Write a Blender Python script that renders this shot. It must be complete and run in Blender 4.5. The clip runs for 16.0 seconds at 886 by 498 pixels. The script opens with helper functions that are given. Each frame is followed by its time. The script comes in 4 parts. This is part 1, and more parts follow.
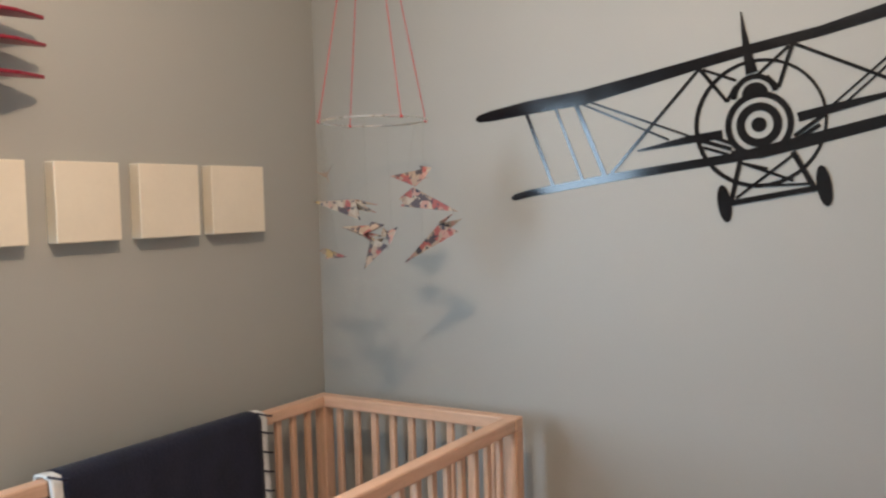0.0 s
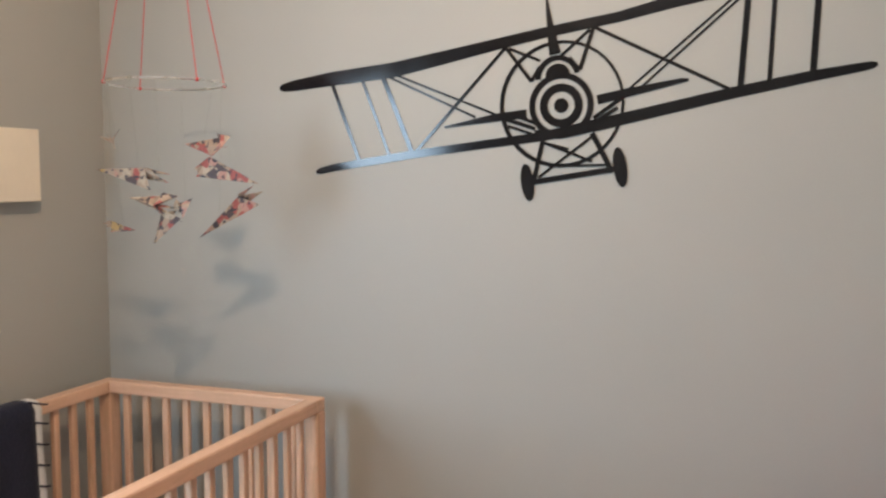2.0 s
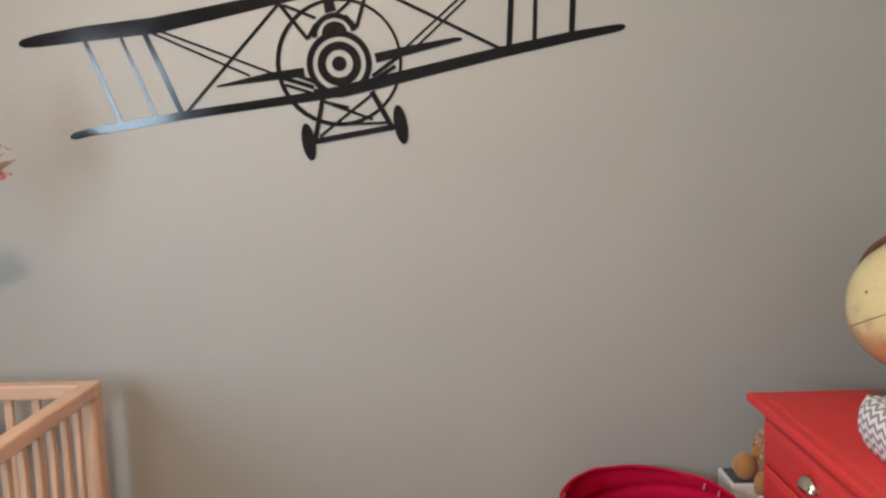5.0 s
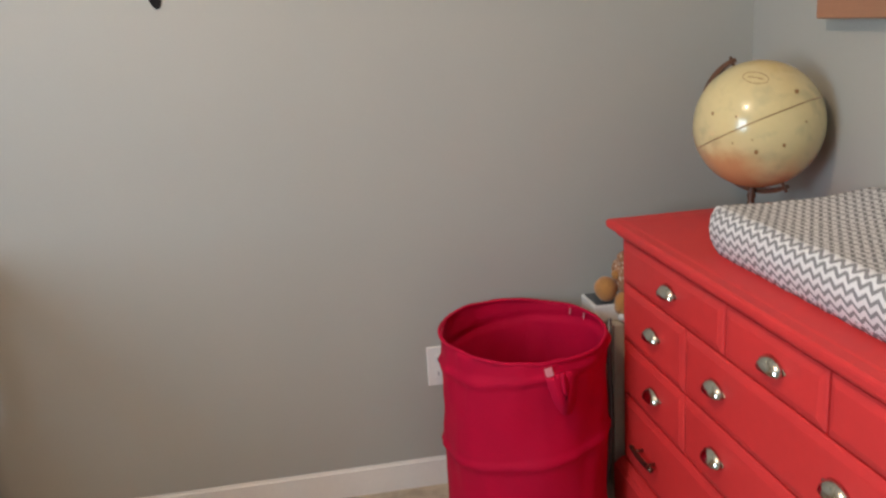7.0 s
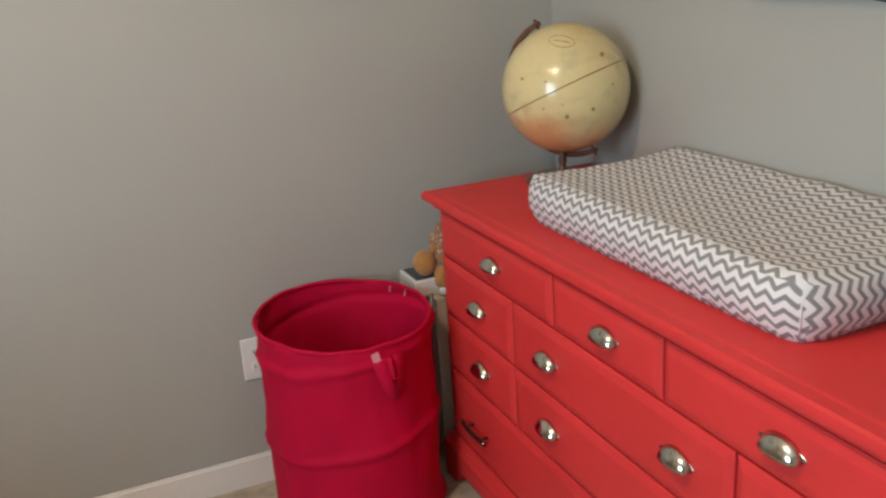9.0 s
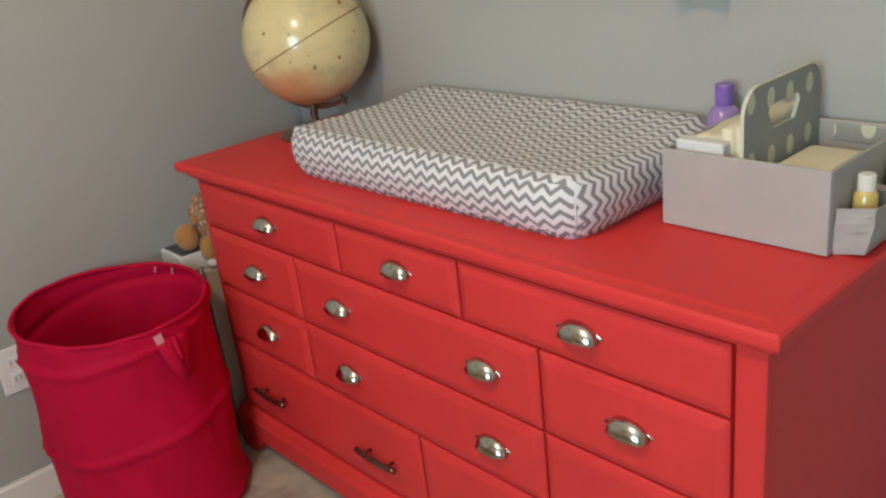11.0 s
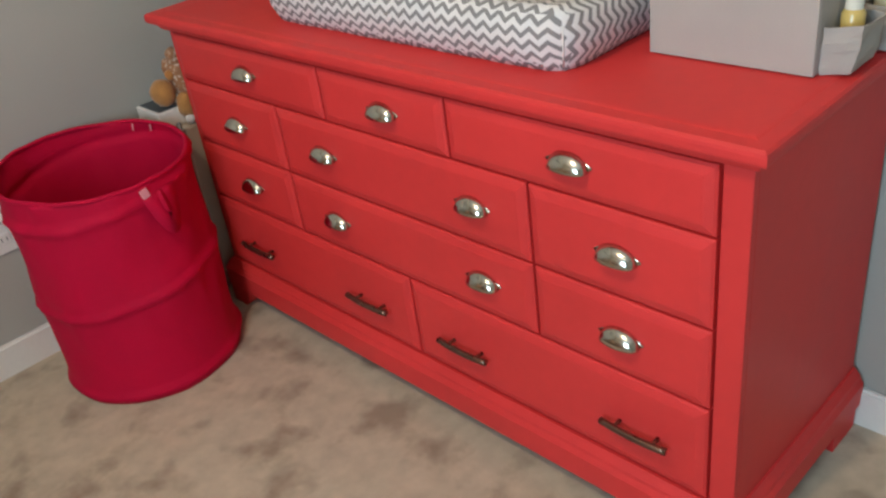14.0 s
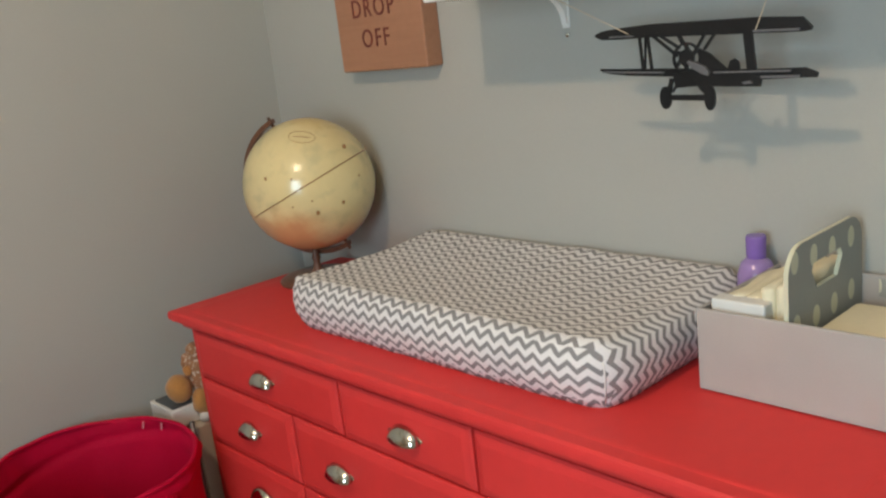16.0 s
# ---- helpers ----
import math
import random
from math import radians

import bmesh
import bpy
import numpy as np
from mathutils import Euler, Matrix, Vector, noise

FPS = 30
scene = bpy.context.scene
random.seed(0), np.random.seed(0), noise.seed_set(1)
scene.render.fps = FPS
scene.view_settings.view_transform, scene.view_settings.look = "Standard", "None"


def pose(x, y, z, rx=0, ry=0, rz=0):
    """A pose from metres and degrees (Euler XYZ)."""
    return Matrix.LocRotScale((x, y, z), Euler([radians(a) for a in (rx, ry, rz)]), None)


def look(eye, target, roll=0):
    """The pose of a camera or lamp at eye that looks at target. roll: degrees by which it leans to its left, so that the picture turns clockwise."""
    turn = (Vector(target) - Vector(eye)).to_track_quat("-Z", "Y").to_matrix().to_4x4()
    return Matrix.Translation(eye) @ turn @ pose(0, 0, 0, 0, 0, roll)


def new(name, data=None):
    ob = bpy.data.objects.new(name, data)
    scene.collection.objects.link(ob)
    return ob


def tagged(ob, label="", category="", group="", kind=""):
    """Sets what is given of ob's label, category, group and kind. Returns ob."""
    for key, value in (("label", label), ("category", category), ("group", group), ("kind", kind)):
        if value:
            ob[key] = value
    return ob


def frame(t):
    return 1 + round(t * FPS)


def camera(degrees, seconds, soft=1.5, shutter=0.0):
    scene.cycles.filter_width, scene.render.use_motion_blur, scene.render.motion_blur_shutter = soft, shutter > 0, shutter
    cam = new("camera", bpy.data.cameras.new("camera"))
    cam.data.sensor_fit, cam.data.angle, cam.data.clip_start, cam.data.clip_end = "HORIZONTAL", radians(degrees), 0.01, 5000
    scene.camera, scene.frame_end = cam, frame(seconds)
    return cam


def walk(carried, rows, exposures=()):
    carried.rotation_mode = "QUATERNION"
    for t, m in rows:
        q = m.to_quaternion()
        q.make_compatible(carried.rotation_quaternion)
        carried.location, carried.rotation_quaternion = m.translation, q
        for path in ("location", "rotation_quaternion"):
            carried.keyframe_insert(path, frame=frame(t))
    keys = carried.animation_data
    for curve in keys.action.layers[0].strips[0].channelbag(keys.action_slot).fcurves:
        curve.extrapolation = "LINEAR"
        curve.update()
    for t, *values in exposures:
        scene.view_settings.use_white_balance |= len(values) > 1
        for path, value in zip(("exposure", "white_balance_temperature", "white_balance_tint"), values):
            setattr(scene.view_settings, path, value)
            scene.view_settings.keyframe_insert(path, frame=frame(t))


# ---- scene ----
cam = camera(53.8, 16.0, soft=2.3, shutter=0.3)
PATH = [
    (0, (1.891, -2.231, 1.407), (0.825, -0.542, 1.303), -1.6),
    (0.5, (1.878, -2.24, 1.404), (0.953, -0.471, 1.291), -1.6),
    (1, (1.857, -2.242, 1.397), (1.006, -0.443, 1.192), -1.5),
    (1.5, (1.855, -2.203, 1.397), (1.057, -0.384, 1.166), -1.0),
    (2, (1.867, -2.165, 1.391), (1.196, -0.288, 1.236), -0.1),
    (2.5, (1.875, -2.14, 1.399), (1.259, -0.241, 1.279), -0.5),
    (3, (1.865, -2.126, 1.387), (1.3, -0.209, 1.299), -0.0),
    (3.5, (1.777, -2.146, 1.4), (1.417, -0.182, 1.28), -1.7),
    (4, (1.691, -2.168, 1.401), (1.51, -0.181, 1.262), -2.2),
    (4.2, (1.652, -2.185, 1.399), (1.573, -0.193, 1.235), -1.9),
    (6.3, (1.747, -2.211, 1.31), (1.768, -0.246, 0.938), -1.3),
    (6.5, (1.71, -2.208, 1.304), (1.821, -0.255, 0.891), -2.6),
    (7, (1.622, -2.222, 1.287), (1.923, -0.314, 0.77), -3.6),
    (7.5, (1.597, -2.221, 1.285), (1.965, -0.357, 0.66), -4.0),
    (8, (1.617, -2.153, 1.275), (2.061, -0.305, 0.652), -4.3),
    (8.5, (1.643, -2.101, 1.288), (2.262, -0.295, 0.693), -4.0),
    (9, (1.62, -2.095, 1.298), (2.344, -0.34, 0.669), -3.9),
    (9.5, (1.578, -2.094, 1.299), (2.58, -0.482, 0.67), -4.5),
    (9.7, (1.562, -2.088, 1.294), (2.635, -0.527, 0.651), -5.0),
    (11.8, (1.512, -2.07, 1.261), (2.732, -0.718, 0.435), -6.5),
    (12, (1.505, -2.07, 1.257), (2.709, -0.731, 0.387), -6.7),
    (12.5, (1.501, -2.072, 1.249), (2.702, -0.772, 0.318), -7.1),
    (13, (1.495, -2.068, 1.243), (2.656, -0.785, 0.24), -7.3),
    (13.5, (1.492, -2.07, 1.237), (2.635, -0.806, 0.19), -8.0),
    (14, (1.48, -2.072, 1.237), (2.618, -0.783, 0.216), -8.3),
    (14.5, (1.479, -2.059, 1.261), (2.655, -0.7, 0.384), -8.0),
    (15, (1.526, -2.018, 1.281), (2.729, -0.579, 0.587), -8.3),
    (15.5, (1.577, -2.004, 1.291), (2.818, -0.541, 0.724), -7.6),
    (16, (1.59, -1.968, 1.295), (2.886, -0.523, 0.812), -6.7),
]
walk(cam, [(t, look(eye, target, roll)) for t, eye, target, roll in PATH],
     exposures=((0, -0.16, 6800, 17), (1.5, -0.14, 6850, 18), (2.2, 0.07, 7100, 19), (3, 0.04, 7250, 20), (4.2, 0.02, 7250, 20), (6.5, -0.02, 7100, 18), (9.5, -0.08, 7250, 15), (13.5, -0.07, 6950, 12), (16, -0.10, 7350, 13)))

# ---------------------------------------------------------------- light
ROOM_X, ROOM_Y, ROOM_Z = 2.845, -3.7, 2.44
world = bpy.data.worlds.new("sky")
scene.world = world
world.use_nodes = True
sky = world.node_tree.nodes.new("ShaderNodeTexSky")
sky.sky_type, sky.sun_disc = "NISHITA", False
sky.sun_elevation, sky.sun_rotation = radians(45), radians(200)
back = world.node_tree.nodes["Background"]
back.inputs["Strength"].default_value = 0.12
world.node_tree.links.new(sky.outputs["Color"], back.inputs["Color"])

LAMP = (1.19, -1.45, 2.36)
WIN_Y0, WIN_Y1, WIN_Z0, WIN_Z1 = -2.52, -1.66, 0.84, 1.86


def lamp(name, kind, energy, colour, m, **more):
    data = bpy.data.lights.new(name, kind)
    data.energy, data.color = energy, colour
    if kind == "POINT":
        data.shadow_soft_size = more["radius"]
    else:
        data.shape, data.size, data.size_y = "RECTANGLE", more["wide"], more["high"]
    ob = new(name, data)
    ob.matrix_world = m
    return ob


lamp("ceiling_bulb", "POINT", 42, (1.0, 0.79, 0.575), pose(*LAMP), radius=0.04)
lamp("window_daylight", "AREA", 46, (0.50, 0.77, 1.0), pose(0.06, (WIN_Y0 + WIN_Y1) / 2, (WIN_Z0 + WIN_Z1) / 2, 0, -90, 15),
     wide=WIN_Z1 - WIN_Z0, high=WIN_Y1 - WIN_Y0)


# ---------------------------------------------------------------- materials
def material(name, colour, rough=0.6, metal=0.0, vary=0.12, scale=8.0, fine=90.0, bump=0.05, depth=0.002,
             spots=None, spot_scale=6.0, spot_amount=0.5, sheen=0.0, per_piece=0.0, coat=0.0, gloss=0.5):
    """Principled surface with two scales of variation and a fine relief."""
    m = bpy.data.materials.new(name)
    m.use_nodes = True
    nodes, links = m.node_tree.nodes, m.node_tree.links
    b = nodes["Principled BSDF"]
    b.inputs["Metallic"].default_value = metal
    b.inputs["Specular IOR Level"].default_value = gloss
    b.inputs["Coat Weight"].default_value = coat
    if sheen:
        b.inputs["Sheen Weight"].default_value = sheen
        b.inputs["Sheen Roughness"].default_value = 0.5
    at = nodes.new("ShaderNodeTexCoord").outputs["Object"]
    big, small = nodes.new("ShaderNodeTexNoise"), nodes.new("ShaderNodeTexNoise")
    big.inputs["Scale"].default_value, small.inputs["Scale"].default_value = scale, fine
    big.inputs["Detail"].default_value = 5
    for n in (big, small):
        links.new(at, n.inputs["Vector"])
    mixed = nodes.new("ShaderNodeMath")
    mixed.operation = "MULTIPLY_ADD"
    links.new(small.outputs["Fac"], mixed.inputs[0])
    mixed.inputs[1].default_value = 0.4
    links.new(big.outputs["Fac"], mixed.inputs[2])
    ramp = nodes.new("ShaderNodeMapRange")
    ramp.inputs["From Min"].default_value, ramp.inputs["From Max"].default_value = 0.4, 1.0
    ramp.inputs["To Min"].default_value, ramp.inputs["To Max"].default_value = 1 - vary, 1 + vary
    links.new(mixed.outputs[0], ramp.inputs["Value"])
    tint = nodes.new("ShaderNodeVectorMath")
    tint.operation = "SCALE"
    tint.inputs[0].default_value = colour
    links.new(ramp.outputs[0], tint.inputs["Scale"])
    out = tint.outputs[0]
    if per_piece:
        info = nodes.new("ShaderNodeObjectInfo")
        r2 = nodes.new("ShaderNodeMapRange")
        r2.inputs["To Min"].default_value, r2.inputs["To Max"].default_value = 1 - per_piece, 1 + per_piece
        links.new(info.outputs["Random"], r2.inputs["Value"])
        t2 = nodes.new("ShaderNodeVectorMath")
        t2.operation = "SCALE"
        links.new(out, t2.inputs[0])
        links.new(r2.outputs[0], t2.inputs["Scale"])
        out = t2.outputs[0]
    if spots:
        sp = nodes.new("ShaderNodeTexNoise")
        sp.inputs["Scale"].default_value, sp.inputs["Detail"].default_value = spot_scale, 6
        links.new(at, sp.inputs["Vector"])
        st = nodes.new("ShaderNodeMapRange")
        st.inputs["From Min"].default_value, st.inputs["From Max"].default_value = 0.52, 0.68
        st.inputs["To Max"].default_value = spot_amount
        links.new(sp.outputs["Fac"], st.inputs["Value"])
        mx = nodes.new("ShaderNodeMix")
        mx.data_type = "RGBA"
        links.new(st.outputs[0], mx.inputs["Factor"])
        links.new(out, mx.inputs["A"])
        mx.inputs["B"].default_value = (*spots, 1)
        out = mx.outputs["Result"]
    links.new(out, b.inputs["Base Color"])
    rr = nodes.new("ShaderNodeMapRange")
    rr.inputs["To Min"].default_value, rr.inputs["To Max"].default_value = max(0.03, rough - 0.08), min(1, rough + 0.08)
    links.new(big.outputs["Fac"], rr.inputs["Value"])
    links.new(rr.outputs[0], b.inputs["Roughness"])
    if bump:
        bp = nodes.new("ShaderNodeBump")
        bp.inputs["Strength"].default_value, bp.inputs["Distance"].default_value = bump, depth
        links.new(small.outputs["Fac"], bp.inputs["Height"])
        links.new(bp.outputs[0], b.inputs["Normal"])
    return m


def wood(name, light, dark, along, scale=18.0, rough=0.45):
    """Wood with its grain stretched along one axis (0, 1, 2)."""
    m = material(name, light, rough, vary=0.1, scale=6, fine=60, bump=0.03)
    nodes, links = m.node_tree.nodes, m.node_tree.links
    b = nodes["Principled BSDF"]
    base = b.inputs["Base Color"].links[0].from_socket
    at = nodes.new("ShaderNodeTexCoord").outputs["Object"]
    mp = nodes.new("ShaderNodeMapping")
    mp.inputs["Scale"].default_value = [1.2 if i == along else scale for i in range(3)]
    links.new(at, mp.inputs["Vector"])
    g = nodes.new("ShaderNodeTexNoise")
    g.inputs["Scale"].default_value, g.inputs["Detail"].default_value, g.inputs["Distortion"].default_value = 4, 6, 0.6
    links.new(mp.outputs[0], g.inputs["Vector"])
    st = nodes.new("ShaderNodeMapRange")
    st.inputs["From Min"].default_value, st.inputs["From Max"].default_value = 0.4, 0.75
    st.inputs["To Max"].default_value = 0.6
    links.new(g.outputs["Fac"], st.inputs["Value"])
    mx = nodes.new("ShaderNodeMix")
    mx.data_type = "RGBA"
    links.new(st.outputs[0], mx.inputs["Factor"])
    links.new(base, mx.inputs["A"])
    mx.inputs["B"].default_value = (*dark, 1)
    links.new(mx.outputs["Result"], b.inputs["Base Color"])
    return m


def printed(name, rough, draw, bump=0.04):
    """Printed cloth or paper: draw(nodes, links, uv) returns the colour socket."""
    m = material(name, (0.8, 0.8, 0.8), rough, vary=0.06, scale=12, fine=260, bump=bump, depth=0.001)
    nodes, links = m.node_tree.nodes, m.node_tree.links
    b = nodes["Principled BSDF"]
    base = b.inputs["Base Color"].links[0].from_socket
    colour = draw(nodes, links, nodes.new("ShaderNodeTexCoord").outputs["UV"])
    mul = nodes.new("ShaderNodeMix")
    mul.data_type, mul.blend_type = "RGBA", "MULTIPLY"
    mul.inputs["Factor"].default_value = 1
    links.new(base, mul.inputs["A"])
    links.new(colour, mul.inputs["B"])
    links.new(mul.outputs["Result"], b.inputs["Base Color"])
    return m


def calc(nodes, links, op, a, b=None, c=None):
    n = nodes.new("ShaderNodeMath")
    n.operation = op
    for i, v in enumerate((a, b, c)):
        if v is None:
            continue
        if isinstance(v, (int, float)):
            n.inputs[i].default_value = v
        else:
            links.new(v, n.inputs[i])
    return n.outputs[0]


def two_tone(nodes, links, fac, first, second):
    mx = nodes.new("ShaderNodeMix")
    mx.data_type = "RGBA"
    links.new(fac, mx.inputs["Factor"])
    mx.inputs["A"].default_value, mx.inputs["B"].default_value = (*first, 1), (*second, 1)
    return mx.outputs["Result"]


def chevrons(nodes, links, uv):
    sep = nodes.new("ShaderNodeSeparateXYZ")
    links.new(uv, sep.inputs[0])
    tri = calc(nodes, links, "PINGPONG", sep.outputs["X"], 0.0148)
    v = calc(nodes, links, "ADD", sep.outputs["Y"], calc(nodes, links, "MULTIPLY", tri, 0.80))
    f = calc(nodes, links, "FRACT", calc(nodes, links, "DIVIDE", v, 0.0188))
    on = calc(nodes, links, "GREATER_THAN", f, 0.56)
    return two_tone(nodes, links, on, (0.93, 0.90, 0.89), (0.31, 0.295, 0.295))


def stripes(nodes, links, uv):
    sep = nodes.new("ShaderNodeSeparateXYZ")
    links.new(uv, sep.inputs[0])
    f = calc(nodes, links, "FRACT", calc(nodes, links, "DIVIDE", sep.outputs["Y"], 0.052))
    return two_tone(nodes, links, calc(nodes, links, "GREATER_THAN", f, 0.5), (1, 1, 1), (0.02, 0.02, 0.025))


def dots(nodes, links, uv):
    v = nodes.new("ShaderNodeTexVoronoi")
    v.voronoi_dimensions = "2D"
    v.inputs["Scale"].default_value, v.inputs["Randomness"].default_value = 18, 0.15
    links.new(uv, v.inputs["Vector"])
    return two_tone(nodes, links, calc(nodes, links, "LESS_THAN", v.outputs["Distance"], 0.19), (0.40, 0.40, 0.36), (0.80, 0.78, 0.58))


def comic(nodes, links, uv):
    """Scraps of coloured print with dark line work."""
    v = nodes.new("ShaderNodeTexVoronoi")
    v.inputs["Scale"].default_value = 44
    links.new(uv, v.inputs["Vector"])
    ramp = nodes.new("ShaderNodeValToRGB")
    ramp.color_ramp.interpolation = "CONSTANT"
    stops = ((0, (0.44, 0.31, 0.22)), (0.36, (0.52, 0.41, 0.30)), (0.56, (0.42, 0.10, 0.08)), (0.70, (0.50, 0.32, 0.12)),
             (0.80, (0.52, 0.27, 0.21)), (0.90, (0.10, 0.07, 0.07)))
    for i, (p, c) in enumerate(stops):
        e = ramp.color_ramp.elements[i] if i < 2 else ramp.color_ramp.elements.new(p)
        e.position, e.color = p, (*c, 1)
    sep = nodes.new("ShaderNodeSeparateXYZ")
    links.new(v.outputs["Color"], sep.inputs[0])
    links.new(sep.outputs["X"], ramp.inputs["Fac"])
    n = nodes.new("ShaderNodeTexNoise")
    n.inputs["Scale"].default_value, n.inputs["Detail"].default_value = 75, 4
    links.new(uv, n.inputs["Vector"])
    ink = calc(nodes, links, "GREATER_THAN", n.outputs["Fac"], 0.575)
    mx = nodes.new("ShaderNodeMix")
    mx.data_type = "RGBA"
    links.new(ink, mx.inputs["Factor"])
    links.new(ramp.outputs["Color"], mx.inputs["A"])
    mx.inputs["B"].default_value = (0.06, 0.05, 0.06, 1)
    return mx.outputs["Result"]


PAINT = material("grey_wall_paint", (0.407, 0.404, 0.369), 0.55, vary=0.035, scale=1.6, fine=170, bump=0.10, depth=0.0012)
CEIL = material("ceiling_paint", (0.78, 0.77, 0.74), 0.8, vary=0.03, scale=3, fine=120, bump=0.15)
WHITE = material("white_gloss_trim", (0.78, 0.76, 0.72), 0.35, vary=0.05, scale=5, fine=80, bump=0.02)
CARPET = material("beige_carpet", (0.50, 0.425, 0.315), 0.95, vary=0.20, scale=22, fine=520, bump=0.55, depth=0.004,
                  spots=(0.22, 0.155, 0.105), spot_scale=8.5, spot_amount=0.72, sheen=0.2)
VINYL = material("black_vinyl", (0.007, 0.006, 0.007), 0.13, vary=0.2, scale=10, fine=300, bump=0.04, depth=0.0006, gloss=0.5)
PINE = wood("light_beech", (0.74, 0.46, 0.31), (0.46, 0.26, 0.14), 2)
PINE_X = wood("light_beech_along", (0.75, 0.47, 0.32), (0.56, 0.32, 0.19), 0)
PINE_Y = wood("light_beech_long", (0.75, 0.47, 0.32), (0.56, 0.32, 0.19), 1)
RED = material("red_brushed_paint", (0.69, 0.040, 0.040), 0.48, vary=0.07, scale=5, fine=45, bump=0.06, depth=0.0015, gloss=0.32)
NICKEL = material("polished_nickel", (0.60, 0.57, 0.49), 0.16, 1.0, vary=0.06, scale=20, fine=200, bump=0.01)
WIRE = material("bright_steel_wire", (0.88, 0.86, 0.82), 0.28, 1.0, vary=0.05, scale=30, fine=200, bump=0.01)
BRONZE = material("dark_bronze", (0.20, 0.12, 0.09), 0.28, 0.9, vary=0.15, scale=30, fine=200, bump=0.02)
HAMPER = material("crimson_nylon", (0.52, 0.0014, 0.036), 0.75, vary=0.10, scale=7, fine=240, bump=0.12, depth=0.0015, gloss=0.2)
CHEVRON = printed("chevron_cotton", 0.9, chevrons, bump=0.15)
STRIPE = printed("striped_cotton", 0.9, stripes, bump=0.15)
DOTTED = printed("dotted_grey_cotton", 0.9, dots, bump=0.12)
COMIC = printed("comic_print_paper", 0.6, comic)
NAVY = material("navy_knit", (0.008, 0.009, 0.022), 1.0, vary=0.4, scale=14, fine=160, bump=0.6, depth=0.004, sheen=0.05)
CREAM = material("cream_painted_wood", (0.84, 0.75, 0.60), 0.5, vary=0.04, scale=8, fine=70, bump=0.05)
GLOBE = material("antique_globe_print", (0.74, 0.60, 0.31), 0.22, vary=0.06, scale=9, fine=60, bump=0.01, coat=0.4,
                 spots=(0.47, 0.42, 0.24), spot_scale=22, spot_amount=0.45)


def print_land(m, centre, towards, colour):
    """Prints a ragged-edged land mass on the ball, round the direction towards."""
    nodes, links = m.node_tree.nodes, m.node_tree.links
    b = nodes["Principled BSDF"]
    base = b.inputs["Base Color"].links[0].from_socket
    at = nodes.new("ShaderNodeTexCoord").outputs["Object"]
    off = nodes.new("ShaderNodeVectorMath")
    off.operation = "SUBTRACT"
    links.new(at, off.inputs[0])
    off.inputs[1].default_value = centre
    dot = nodes.new("ShaderNodeVectorMath")
    dot.operation = "DOT_PRODUCT"
    links.new(off.outputs[0], dot.inputs[0])
    dot.inputs[1].default_value = towards
    n = nodes.new("ShaderNodeTexNoise")
    n.inputs["Scale"].default_value, n.inputs["Detail"].default_value = 11, 6
    links.new(at, n.inputs["Vector"])
    edge = calc(nodes, links, "MULTIPLY_ADD", n.outputs["Fac"], 0.11, dot.outputs["Value"])
    st = nodes.new("ShaderNodeMapRange")
    st.interpolation_type = "SMOOTHSTEP"
    st.inputs["From Min"].default_value, st.inputs["From Max"].default_value = 0.135, 0.178
    st.inputs["To Max"].default_value = 0.75
    links.new(edge, st.inputs["Value"])
    mx = nodes.new("ShaderNodeMix")
    mx.data_type = "RGBA"
    links.new(st.outputs[0], mx.inputs["Factor"])
    links.new(base, mx.inputs["A"])
    mx.inputs["B"].default_value = (*colour, 1)
    links.new(mx.outputs["Result"], b.inputs["Base Color"])


INK = material("brown_print_ink", (0.34, 0.16, 0.05), 0.4, vary=0.1)
WALNUT = wood("walnut", (0.16, 0.065, 0.035), (0.07, 0.03, 0.02), 2, 30, 0.3)
BOARD = wood("stained_board", (0.40, 0.185, 0.105), (0.33, 0.145, 0.08), 1, 20, 0.5)
LETTER = material("dark_red_lettering", (0.16, 0.03, 0.02), 0.6)
IRON = material("black_painted_metal", (0.012, 0.012, 0.013), 0.4, 0.3, vary=0.2, scale=30, fine=300, bump=0.05)
GREYCLOTH = material("grey_canvas", (0.42, 0.385, 0.355), 0.9, vary=0.06, scale=10, fine=420, bump=0.25, depth=0.001)
DIAPER = material("cream_nappy", (0.80, 0.72, 0.52), 0.85, vary=0.06, scale=20, fine=150, bump=0.25, depth=0.002)
PURPLE = material("purple_plastic", (0.22, 0.12, 0.42), 0.25, vary=0.08, scale=20, coat=0.3)
LILAC = material("lilac_lotion_bottle", (0.34, 0.22, 0.48), 0.22, vary=0.06, scale=20, coat=0.3)
IVORY = material("ivory_plastic", (0.80, 0.76, 0.66), 0.3, vary=0.04, scale=14)
POWDER = material("cream_plastic", (0.78, 0.72, 0.50), 0.3, vary=0.05, scale=14)
PALEBLUE = material("pale_blue_plastic", (0.45, 0.62, 0.74), 0.3, vary=0.04, scale=14)
AMBER = material("yellow_oil", (0.62, 0.44, 0.14), 0.2, vary=0.08, scale=20, coat=0.4)
RED_CORD = material("red_cord", (0.60, 0.07, 0.07), 0.8, vary=0.15, scale=60)
TRIPLANE = material("dark_red_tin", (0.26, 0.012, 0.03), 0.35, vary=0.12, scale=12)
PLUSH = material("brown_plush", (0.45, 0.20, 0.055), 0.95, vary=0.22, scale=30, fine=300, bump=0.6, depth=0.003, sheen=0.3)
